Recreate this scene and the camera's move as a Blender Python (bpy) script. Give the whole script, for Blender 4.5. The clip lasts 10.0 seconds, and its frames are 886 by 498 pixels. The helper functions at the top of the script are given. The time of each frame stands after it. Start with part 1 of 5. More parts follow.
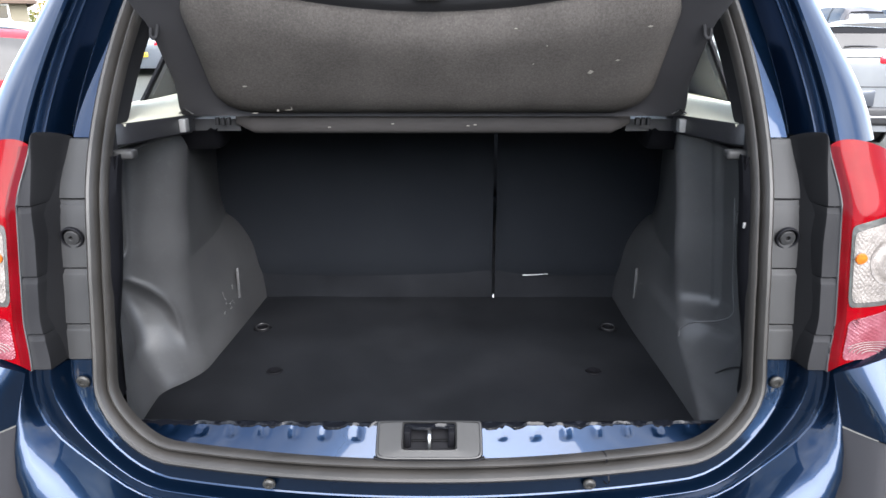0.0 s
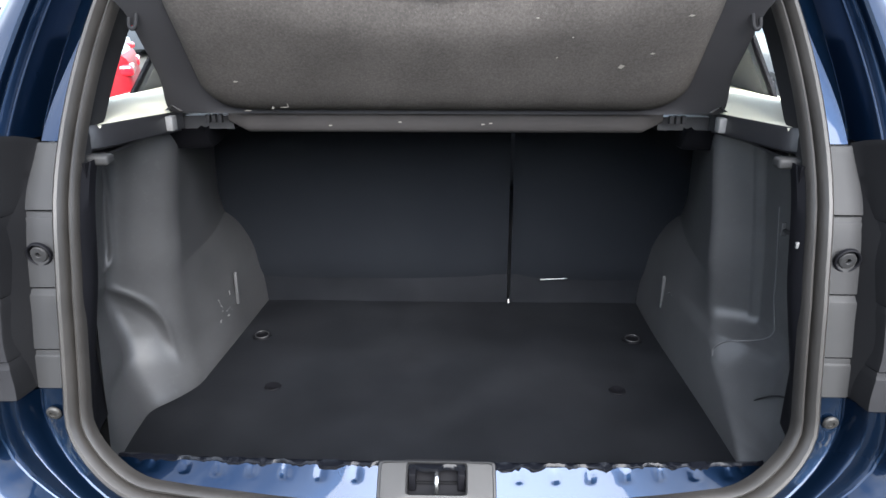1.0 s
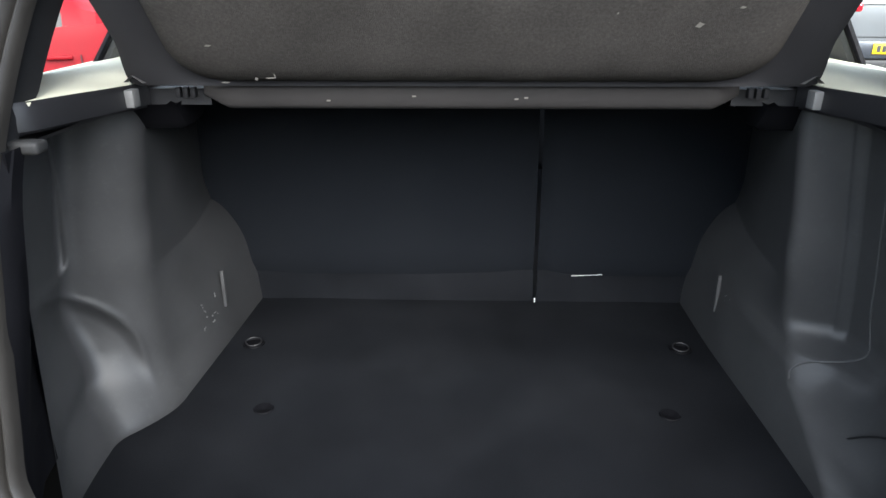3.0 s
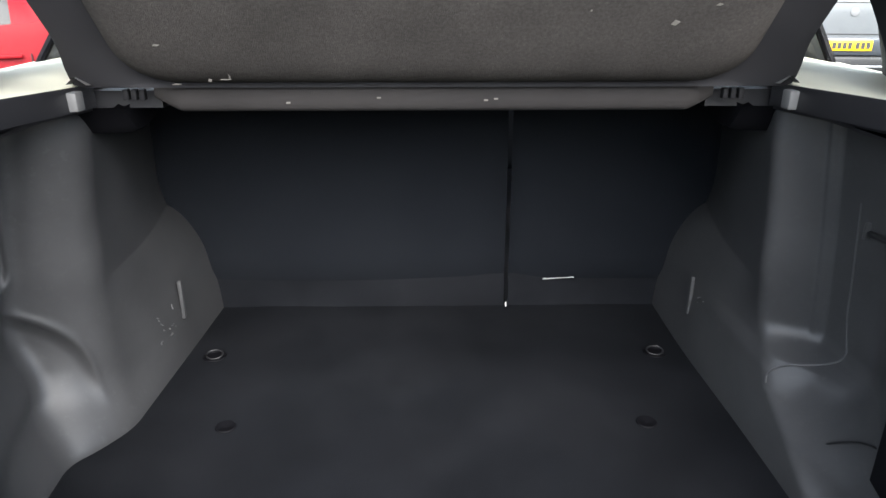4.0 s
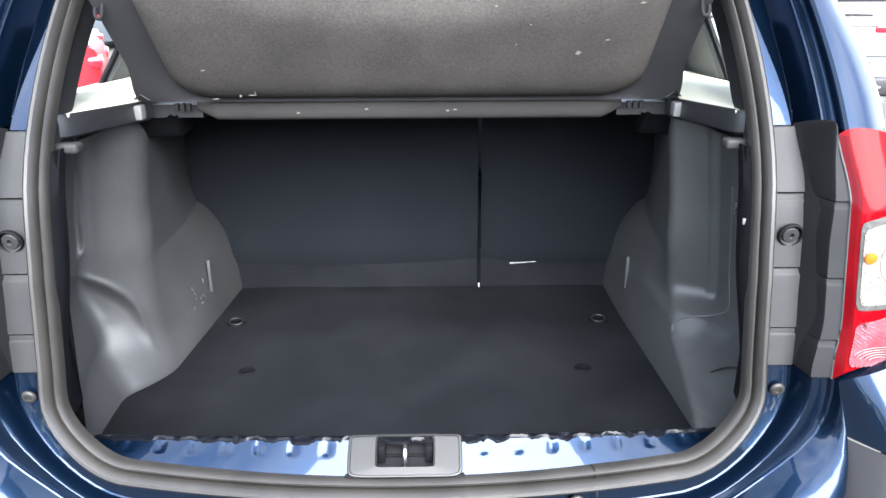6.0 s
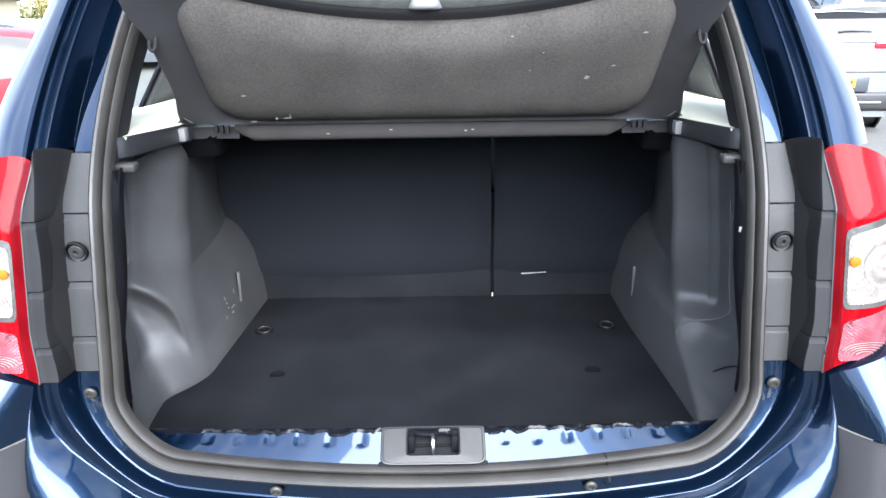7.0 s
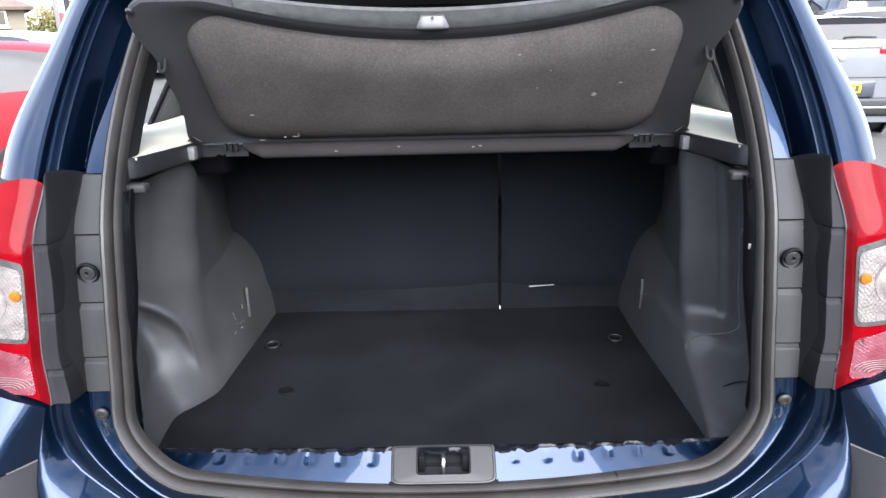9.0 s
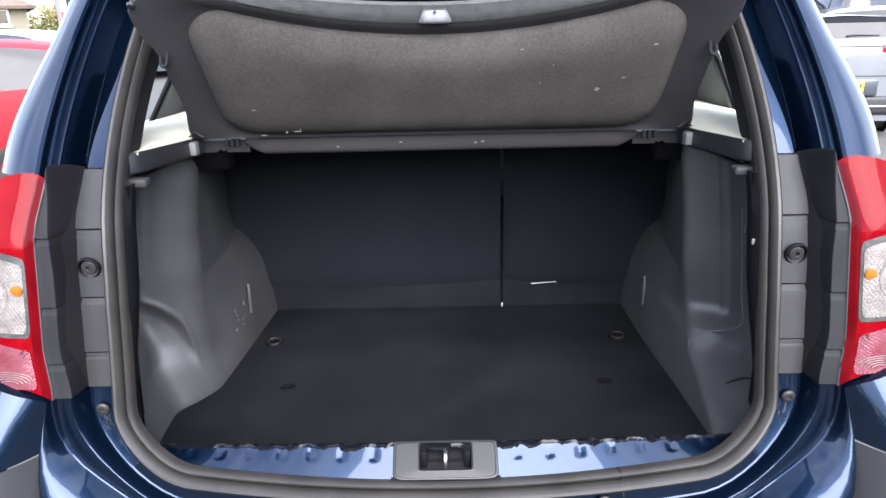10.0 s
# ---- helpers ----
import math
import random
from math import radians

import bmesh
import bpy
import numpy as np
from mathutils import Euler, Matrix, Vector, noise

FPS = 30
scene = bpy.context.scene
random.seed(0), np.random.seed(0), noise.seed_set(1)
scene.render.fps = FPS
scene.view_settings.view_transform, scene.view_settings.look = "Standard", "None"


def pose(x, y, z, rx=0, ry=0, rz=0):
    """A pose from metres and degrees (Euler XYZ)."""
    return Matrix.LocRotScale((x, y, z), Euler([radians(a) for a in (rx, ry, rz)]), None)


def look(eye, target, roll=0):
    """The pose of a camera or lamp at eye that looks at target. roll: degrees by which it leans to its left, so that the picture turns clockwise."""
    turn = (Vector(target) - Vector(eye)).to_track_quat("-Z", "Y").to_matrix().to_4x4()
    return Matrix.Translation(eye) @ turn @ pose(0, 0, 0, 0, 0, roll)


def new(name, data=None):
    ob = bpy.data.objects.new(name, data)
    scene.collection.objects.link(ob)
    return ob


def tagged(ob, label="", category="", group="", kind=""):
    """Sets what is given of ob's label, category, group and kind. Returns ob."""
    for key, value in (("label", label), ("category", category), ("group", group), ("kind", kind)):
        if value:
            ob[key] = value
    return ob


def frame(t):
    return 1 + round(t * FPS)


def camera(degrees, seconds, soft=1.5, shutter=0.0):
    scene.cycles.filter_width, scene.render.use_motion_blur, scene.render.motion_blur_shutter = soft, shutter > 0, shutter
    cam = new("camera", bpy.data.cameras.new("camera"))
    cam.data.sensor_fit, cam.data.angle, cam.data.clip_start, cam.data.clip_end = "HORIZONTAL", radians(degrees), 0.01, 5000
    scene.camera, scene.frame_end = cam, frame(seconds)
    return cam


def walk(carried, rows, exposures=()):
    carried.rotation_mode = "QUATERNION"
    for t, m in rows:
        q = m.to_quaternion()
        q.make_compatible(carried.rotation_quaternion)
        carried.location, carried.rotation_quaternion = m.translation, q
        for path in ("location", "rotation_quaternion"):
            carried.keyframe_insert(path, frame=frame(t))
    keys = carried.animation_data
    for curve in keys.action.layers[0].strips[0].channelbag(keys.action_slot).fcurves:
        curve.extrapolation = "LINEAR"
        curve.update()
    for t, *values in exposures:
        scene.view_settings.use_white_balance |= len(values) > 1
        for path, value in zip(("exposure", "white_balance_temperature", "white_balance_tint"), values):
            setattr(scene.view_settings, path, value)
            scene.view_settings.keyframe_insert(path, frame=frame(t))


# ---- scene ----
cam = camera(65.5, 10.0, soft=1.5)
PATH = [
    (0, (0.024, -1.035, 1.358), (0.021, 0.873, 0.757), -0.0),
    (0.5, (0.022, -0.963, 1.364), (0.003, 0.937, 0.738), -0.0),
    (1, (0.029, -0.893, 1.373), (-0.015, 0.997, 0.722), 0.0),
    (1.5, (0.051, -0.829, 1.366), (-0.022, 1.051, 0.686), 0.1),
    (2, (0.056, -0.77, 1.35), (-0.041, 1.101, 0.65), 0.1),
    (3.3, (-0.018, -0.613, 1.341), (-0.047, 1.248, 0.608), -0.1),
    (3.5, (-0.019, -0.598, 1.34), (-0.023, 1.263, 0.606), -0.0),
    (4, (-0.009, -0.598, 1.34), (0.026, 1.262, 0.604), -0.0),
    (4.5, (0.012, -0.646, 1.343), (0.065, 1.214, 0.61), 0.1),
    (5, (0.045, -0.727, 1.347), (0.089, 1.137, 0.624), 0.1),
    (5.5, (0.057, -0.835, 1.36), (0.088, 1.037, 0.657), -0.0),
    (6.8, (0.024, -1.031, 1.388), (0.029, 0.865, 0.75), -0.7),
    (7, (0.018, -1.039, 1.393), (0.024, 0.859, 0.762), -0.8),
    (7.5, (0.016, -1.041, 1.404), (0.02, 0.86, 0.782), -1.0),
    (8, (0.016, -1.044, 1.415), (0.015, 0.859, 0.8), -1.2),
    (8.5, (0.016, -1.038, 1.416), (0.011, 0.865, 0.802), -1.2),
    (9, (0.012, -1.035, 1.413), (0.003, 0.869, 0.801), -1.3),
    (9.5, (0.013, -1.035, 1.408), (-0.001, 0.869, 0.796), -1.3),
    (10, (0.011, -1.033, 1.405), (-0.003, 0.87, 0.791), -1.3),
]
walk(cam, [(t, look(eye, target, roll)) for t, eye, target, roll in PATH],
     exposures=((0.0, 2.75, 6350, 11), (1.5, 2.95, 6300, 10), (2.0, 2.8, 6400, 10), (3.5, 2.35, 6350, 7), (4.0, 2.6, 6500, 10), (4.5, 2.95, 6500, 10), (5.0, 3.15, 6500, 10),
                (5.5, 3.5, 6400, 10), (7.0, 3.35, 6050, 9), (7.5, 3.2, 6000, 9), (8.0, 3.05, 5950, 10), (8.5, 2.9, 6050, 12), (9.0, 2.8, 6200, 14), (10.0, 2.8, 6200, 15)))

# ---- sky and sun: bright broken cloud ----
GROUND = -0.12
world = bpy.data.worlds.new("world")
scene.world = world
world.use_nodes = True
wn, wl = world.node_tree.nodes, world.node_tree.links
wn.clear()
w_out = wn.new("ShaderNodeOutputWorld")
w_mix = wn.new("ShaderNodeMixShader")
w_sky = wn.new("ShaderNodeBackground")
w_cloud = wn.new("ShaderNodeBackground")
sky = wn.new("ShaderNodeTexSky")
sky.sky_type = "NISHITA"
sky.sun_disc = False
sky.sun_elevation, sky.sun_rotation = radians(39), radians(165)
w_sky.inputs["Strength"].default_value = 0.14
wl.new(sky.outputs["Color"], w_sky.inputs["Color"])
w_cloud.inputs["Color"].default_value = (0.93, 0.96, 1.0, 1)
w_sep = wn.new("ShaderNodeSeparateXYZ")
w_haze = wn.new("ShaderNodeMapRange")
w_haze.inputs["From Min"].default_value, w_haze.inputs["From Max"].default_value = 0.0, 0.95
w_haze.inputs["To Min"].default_value, w_haze.inputs["To Max"].default_value = 0.75, 1.3
w_tc = wn.new("ShaderNodeTexCoord")
w_noise = wn.new("ShaderNodeTexNoise")
w_noise.inputs["Scale"].default_value = 2.6
w_noise.inputs["Detail"].default_value = 7
w_noise.inputs["Roughness"].default_value = 0.58
w_ramp = wn.new("ShaderNodeValToRGB")
w_ramp.color_ramp.elements[0].color = (0.08, 0.08, 0.08, 1)
w_ramp.color_ramp.elements[0].position = 0.38
w_ramp.color_ramp.elements[1].position = 0.70
wl.new(w_tc.outputs["Generated"], w_noise.inputs["Vector"])
wl.new(w_tc.outputs["Generated"], w_sep.inputs["Vector"])
wl.new(w_sep.outputs["Z"], w_haze.inputs["Value"])
wl.new(w_haze.outputs["Result"], w_cloud.inputs["Strength"])
wl.new(w_noise.outputs["Fac"], w_ramp.inputs["Fac"])
wl.new(w_ramp.outputs["Color"], w_mix.inputs["Fac"])
wl.new(w_sky.outputs[0], w_mix.inputs[1])
wl.new(w_cloud.outputs[0], w_mix.inputs[2])
wl.new(w_mix.outputs[0], w_out.inputs["Surface"])
sun = new("sun", bpy.data.lights.new("sun", "SUN"))
sun.data.energy, sun.data.angle, sun.data.color = 2.0, radians(58), (1.0, 0.98, 0.96)
sun.matrix_world = look((2.6, -10, 8.4), (0, 0, 0))


# ---- materials ----
def material(name, base, rough=0.5, metal=0.0, base2=None, big=3.0, grain=0.0, grain_scale=900.0,
             coat=0.0, spec=0.5, speck=0.0, speck_scale=260.0, speck_colour=(0.5, 0.5, 0.48),
             trans=0.0, ior=1.45, rough_var=0.12, coat_rough=0.03, stain=0.0, stain_scale=6.0):
    m = bpy.data.materials.new(name)
    m.use_nodes = True
    n, l = m.node_tree.nodes, m.node_tree.links
    p = n["Principled BSDF"]
    tc = n.new("ShaderNodeTexCoord")
    big_noise = n.new("ShaderNodeTexNoise")
    big_noise.inputs["Scale"].default_value, big_noise.inputs["Detail"].default_value = big, 6
    l.new(tc.outputs["Object"], big_noise.inputs["Vector"])
    ramp = n.new("ShaderNodeValToRGB")
    ramp.color_ramp.elements[0].position, ramp.color_ramp.elements[1].position = 0.35, 0.68
    ramp.color_ramp.elements[0].color = (*base, 1)
    ramp.color_ramp.elements[1].color = (*(base2 or [min(1, c * 1.18) for c in base]), 1)
    l.new(big_noise.outputs["Fac"], ramp.inputs["Fac"])
    colour = ramp.outputs["Color"]
    if grain or speck:
        fine = n.new("ShaderNodeTexNoise")
        fine.inputs["Scale"].default_value, fine.inputs["Detail"].default_value = grain_scale, 3
        l.new(tc.outputs["Object"], fine.inputs["Vector"])
    if speck:
        dots = n.new("ShaderNodeTexNoise")
        dots.inputs["Scale"].default_value, dots.inputs["Detail"].default_value = speck_scale, 2
        l.new(tc.outputs["Object"], dots.inputs["Vector"])
        cut = n.new("ShaderNodeValToRGB")
        cut.color_ramp.elements[0].position, cut.color_ramp.elements[1].position = 0.60, 0.80
        cut.color_ramp.elements[1].color = (speck, speck, speck, 1)
        l.new(dots.outputs["Fac"], cut.inputs["Fac"])
        mix = n.new("ShaderNodeMix")
        mix.data_type = "RGBA"
        l.new(cut.outputs["Color"], mix.inputs[0])
        l.new(colour, mix.inputs[6])
        mix.inputs[7].default_value = (*speck_colour, 1)
        colour = mix.outputs[2]
    if stain:
        # broad uneven fading and dust
        patch = n.new("ShaderNodeTexNoise")
        patch.inputs["Scale"].default_value, patch.inputs["Detail"].default_value, patch.inputs["Roughness"].default_value = stain_scale, 8, 0.62
        l.new(tc.outputs["Object"], patch.inputs["Vector"])
        level = n.new("ShaderNodeMapRange")
        level.inputs["From Min"].default_value, level.inputs["From Max"].default_value = 0.32, 0.68
        level.inputs["To Min"].default_value, level.inputs["To Max"].default_value = 1 - stain, 1 + stain
        l.new(patch.outputs["Fac"], level.inputs["Value"])
        fade = n.new("ShaderNodeMix")
        fade.data_type, fade.blend_type = "RGBA", "MULTIPLY"
        fade.inputs[0].default_value = 1.0
        l.new(colour, fade.inputs[6])
        l.new(level.outputs["Result"], fade.inputs[7])
        colour = fade.outputs[2]
    l.new(colour, p.inputs["Base Color"])
    rmap = n.new("ShaderNodeMapRange")
    rmap.inputs["To Min"].default_value = max(0.0, rough * (1 - rough_var))
    rmap.inputs["To Max"].default_value = min(1.0, rough * (1 + rough_var))
    l.new(big_noise.outputs["Fac"], rmap.inputs["Value"])
    l.new(rmap.outputs["Result"], p.inputs["Roughness"])
    p.inputs["Metallic"].default_value = metal
    p.inputs["Specular IOR Level"].default_value = spec
    p.inputs["Coat Weight"].default_value = coat
    p.inputs["Coat Roughness"].default_value = coat_rough
    p.inputs["Transmission Weight"].default_value = trans
    p.inputs["IOR"].default_value = ior
    if grain:
        bump = n.new("ShaderNodeBump")
        bump.inputs["Strength"].default_value = grain
        bump.inputs["Distance"].default_value = 0.002
        l.new(fine.outputs["Fac"], bump.inputs["Height"])
        l.new(bump.outputs["Normal"], p.inputs["Normal"])
    return m


paint = material("blue_metallic_paint", (0.0026, 0.0106, 0.0285), 0.28, 0.85, (0.0031, 0.0125, 0.033), 2, coat=0.46)
surround_grey = material("dark_grained_plastic", (0.011, 0.011, 0.012), 0.55, base2=(0.015, 0.015, 0.016), big=9, spec=0.1, grain=0.12, grain_scale=1400)
wall_dark = material("dull_black_plastic_and_shade", (0.0055, 0.0055, 0.006), 0.7, base2=(0.0075, 0.0075, 0.008), big=8, spec=0.05)
rubber = material("seal_rubber", (0.0172, 0.016, 0.0147), 0.42, base2=(0.0247, 0.0226, 0.0206), big=14, spec=0.4, grain=0.06, grain_scale=400)
panel_grey = material("grained_grey_plastic", (0.0175, 0.0175, 0.018), 0.55, base2=(0.022, 0.022, 0.022), big=9, spec=0.25, grain=0.12, grain_scale=1400)
trim_dark = material("charcoal_boot_trim", (0.040, 0.0402, 0.0412), 0.42, base2=(0.047, 0.0472, 0.0482), spec=0.40, big=6, grain=0.08, grain_scale=1500,
                     speck=0.25, speck_scale=90, speck_colour=(0.08, 0.08, 0.08), stain=0.12, stain_scale=9.0)
rail_dark = material("black_satin_plastic", (0.0115, 0.0115, 0.013), 0.42, big=8, grain=0.15, grain_scale=1200)
end_grey = material("pale_end_plastic", (0.055, 0.055, 0.056), 0.45, big=20, grain=0.1)
clip_grey = material("grey_moulded_plastic", (0.11, 0.11, 0.11), 0.45, big=20, grain=0.1)
black_plastic = material("black_plastic", (0.012, 0.012, 0.013), 0.5, big=10)
bumper_black = material("faded_black_bumper", (0.0115, 0.0113, 0.0135), 0.6, base2=(0.0155, 0.0152, 0.018), big=5, grain=0.2)
shelf_felt = material("brown_grey_felt", (0.044, 0.0402, 0.0372), 0.95, base2=(0.062, 0.0567, 0.0523), big=240, grain=0.6, grain_scale=600,
                      speck=0.25, speck_scale=330, speck_colour=(0.16, 0.147, 0.134), spec=0.12, stain=0.18, stain_scale=7.0)
bar_felt = material("dark_shelf_bar", (0.027, 0.0248, 0.0242), 0.85, base2=(0.036, 0.033, 0.0318), big=7, grain=0.3, grain_scale=900, spec=0.2)
shelf_rim = material("shelf_border_felt", (0.024, 0.0235, 0.026), 0.8, base2=(0.030, 0.0295, 0.032), big=7, grain=0.3, grain_scale=900, spec=0.25)
lip_grey = material("pale_grey_shelf_lip", (0.050, 0.052, 0.051), 0.75, base2=(0.068, 0.070, 0.068), big=60, grain=0.5, grain_scale=420, spec=0.3)
carpet = material("black_needle_felt_carpet", (0.0074, 0.0081, 0.0097), 0.95, base2=(0.0106, 0.0113, 0.0131), big=5, grain=0.7, grain_scale=700, spec=0.06, stain=0.22, stain_scale=4.0)
seat_cloth = material("black_seat_carpet", (0.0083, 0.0095, 0.0118), 0.95, base2=(0.0102, 0.0115, 0.0139), big=4, grain=0.6, grain_scale=700, spec=0.06)
cream = material("pale_cream_plastic", (0.53, 0.515, 0.41), 0.7, base2=(0.57, 0.553, 0.44), big=5, spec=0.15, grain=0.15)
headliner = material("grey_headliner", (0.105, 0.108, 0.108), 0.9, base2=(0.125, 0.128, 0.128), big=6, grain=0.3)
lens_red = material("red_lamp_lens", (0.098, 0.0005, 0.0020), 0.08, base2=(0.132, 0.0008, 0.0034), big=16, spec=0.10, grain=0.12, grain_scale=45)
lens_clear = material("clear_lamp_lens", (0.045, 0.044, 0.042), 0.22, 0.3, base2=(0.07, 0.068, 0.065), big=40, spec=0.25, grain=0.2, grain_scale=140)
lens_pink = material("pink_lamp_lens", (0.105, 0.022, 0.03), 0.14, 0.15, base2=(0.145, 0.05, 0.062), big=30, spec=0.4, grain=0.3, grain_scale=150)
lens_white = material("white_reflector", (0.102, 0.090, 0.082), 0.3, 0.2, base2=(0.16, 0.144, 0.130), big=60, spec=0.3, grain=0.4, grain_scale=300)
grip_grey = material("pale_grip_plastic", (0.15, 0.15, 0.153), 0.35, big=20)
deep_black = material("deep_black_plastic_and_shade", (0.004, 0.004, 0.005), 0.6, big=12, spec=0.1)
lens_dark = material("dark_red_lens_edge", (0.055, 0.0006, 0.0018), 0.12, base2=(0.075, 0.001, 0.003), big=20, spec=0.12)
latch_grey = material("latch_plastic", (0.0112, 0.0109, 0.0106), 0.38, base2=(0.0145, 0.0141, 0.0137), big=12, grain=0.1, spec=0.4)
lens_amber = material("amber_bulb", (0.30, 0.075, 0.006), 0.3)
steel = material("bright_steel", (0.55, 0.55, 0.54), 0.28, 1.0, big=30)
dull_steel = material("dull_zinc_screw", (0.032, 0.031, 0.029), 0.55, 0.5, big=60)
chip = material("pale_scuff", (0.095, 0.095, 0.095), 0.7)
paper = material("white_torn_edge", (0.62, 0.62, 0.60), 0.8)
glass = material("window_glass", (0.9, 0.95, 0.93), 0.0, trans=1.0, rough_var=0.0, ior=1.02)
tinted_glass = material("tinted_window_glass", (0.26, 0.30, 0.30), 0.0, trans=1.0, rough_var=0.0, ior=1.02)
dark_glass = material("dark_car_glass", (0.012, 0.014, 0.016), 0.05, spec=0.8)
grey_glass = material("pale_car_glass", (0.055, 0.053, 0.051), 0.2, spec=0.15)
asphalt = material("worn_asphalt", (0.042, 0.040, 0.034), 0.9, base2=(0.056, 0.053, 0.045), big=0.7, grain=0.8, grain_scale=120, speck=0.4, speck_scale=60, speck_colour=(0.085, 0.085, 0.08))
tyre_rubber = material("tyre_rubber", (0.018, 0.018, 0.018), 0.8, big=10, grain=0.2)
alloy = material("silver_alloy", (0.5, 0.5, 0.52), 0.3, 0.9)


# ---- mesh helpers ----
def part(name, bm, mat, parent=None, label="", smooth=True, crease=34):
    me = bpy.data.meshes.new(name)
    bmesh.ops.recalc_face_normals(bm, faces=bm.faces)
    bm.to_mesh(me)
    bm.free()
    if smooth:
        me.shade_smooth()
        me.set_sharp_from_angle(angle=radians(crease))
    me.materials.append(mat)
    ob = new(name, me)
    if parent is not None:
        ob.parent = parent
    if label:
        tagged(ob, label)
    return ob


def thing(name, label, category, group="", kind=""):
    return tagged(new(name), label, category, group, kind)


def loft(rows, close_rows=False, close_cols=False, bm=None):
    """A sheet of quads through rows of points."""
    bm = bm or bmesh.new()
    vs = [[bm.verts.new(p) for p in r] for r in rows]
    nr, nc = len(vs), len(vs[0])
    for i in range(nr if close_rows else nr - 1):
        for j in range(nc if close_cols else nc - 1):
            q = (vs[i][j], vs[i][(j + 1) % nc], vs[(i + 1) % nr][(j + 1) % nc], vs[(i + 1) % nr][j])
            try:
                bm.faces.new(q)
            except ValueError:
                pass
    return bm


def thicken(bm, depth):
    bmesh.ops.recalc_face_normals(bm, faces=bm.faces)
    bmesh.ops.solidify(bm, geom=list(bm.faces), thickness=depth)
    return bm


def box(x0, x1, y0, y1, z0, z1, bevel=0.003, segs=2, bm=None):
    bm = bm or bmesh.new()
    made = bmesh.ops.create_cube(bm, size=1)["verts"]
    for v in made:
        v.co = Vector(((x0 + x1) / 2 + v.co.x * (x1 - x0), (y0 + y1) / 2 + v.co.y * (y1 - y0), (z0 + z1) / 2 + v.co.z * (z1 - z0)))
    if bevel:
        edges = list({e for v in made for e in v.link_edges})
        bmesh.ops.bevel(bm, geom=edges, offset=bevel, segments=segs, affect="EDGES", profile=0.5)
    return bm


def lathe(profile, m, n=24, bm=None):
    """Turns (radius, height) pairs round the z axis of the pose m."""
    bm = bm or bmesh.new()
    rows = [[m @ Vector((r * math.cos(a), r * math.sin(a), h)) for a in (2 * math.pi * k / n for k in range(n))] for r, h in profile]
    loft(rows, close_cols=True, bm=bm)
    return bm


def sweep(path, profile, normals, closed=False, bm=None, close_profile=False):
    """Carries (side, height) pairs along a path whose heights point along the normals."""
    rows = []
    k = len(path)
    for i in range(k):
        a, b = path[(i - 1) % k if closed else max(i - 1, 0)], path[(i + 1) % k if closed else min(i + 1, k - 1)]
        t = (b - a).normalized()
        n = (normals[i] - t * normals[i].dot(t)).normalized()
        s = t.cross(n)
        rows.append([path[i] + s * u + n * v for u, v in profile])
    return loft(rows, close_rows=closed, close_cols=close_profile, bm=bm)


def tube(points, radius, n=8, bm=None, up=Vector((0.13, 0.2, 1))):
    ring = [(radius * math.cos(2 * math.pi * k / n), radius * math.sin(2 * math.pi * k / n)) for k in range(n)]
    return sweep([Vector(p) for p in points], ring, [up] * len(points), bm=bm, close_profile=True)


def smooth_line(points, n=8):
    """A Catmull-Rom line through the points."""
    pts = [Vector(p) for p in points]
    pts = [2 * pts[0] - pts[1], *pts, 2 * pts[-1] - pts[-2]]
    out = []
    for i in range(1, len(pts) - 2):
        p0, p1, p2, p3 = pts[i - 1:i + 3]
        for k in range(n):
            t = k / n
            out.append(0.5 * ((2 * p1) + (p2 - p0) * t + (2 * p0 - 5 * p1 + 4 * p2 - p3) * t * t + (3 * p1 - p0 - 3 * p2 + p3) * t ** 3))
    return [*out, pts[-2]]


def bspline(points, n=6):
    """A cubic B-spline that rounds off its control points and ends in the outer two."""
    pts = [Vector(p) for p in points]
    pts = [pts[0], pts[0], *pts, pts[-1], pts[-1]]
    out = []
    for i in range(len(pts) - 3):
        for k in range(n):
            t = k / n
            out.append((pts[i] * (1 - t) ** 3 + pts[i + 1] * (3 * t ** 3 - 6 * t * t + 4) + pts[i + 2] * (-3 * t ** 3 + 3 * t * t + 3 * t + 1) + pts[i + 3] * t ** 3) / 6)
    return [*out, pts[-1]]


# ---- the ground ----
def ground_z(y):
    """The car park rises to a terrace beyond the first row."""
    t = min(1, max(0, (y - 15.5) / 10.5))
    return GROUND + 0.88 * t * t * (3 - 2 * t)


bm = bmesh.new()
R = 260
rows = [[(R * u * abs(u), R * v * abs(v) + 4, ground_z(R * v * abs(v) + 4) + 0.006 * math.sin(9 * u) * math.cos(7 * v)) for u in [k / 40 - 1 for k in range(81)]] for v in [k / 40 - 1 for k in range(81)]]
ground = part("ground", loft(rows, bm=bm), asphalt)
tagged(ground, "grey worn asphalt of an open car park", "ground", kind="structure")


# ---- the car with its open boot: lines of the rear opening ----
def smoothstep(a, b, v):
    t = min(1, max(0, (v - a) / (b - a)))
    return t * t * (3 - 2 * t)


def ramp(d):
    """Zero below and d above, with a soft bend between."""
    return 0.5 * (d + math.sqrt(d * d + 0.0016)) if d > -0.12 else 0.0


def rear(z):
    """Depth of the rear flange at a height."""
    h = ramp(z - 1.1)
    return 0.207 * (z - 0.8) + 0.487 * h + 0.251 * h * h


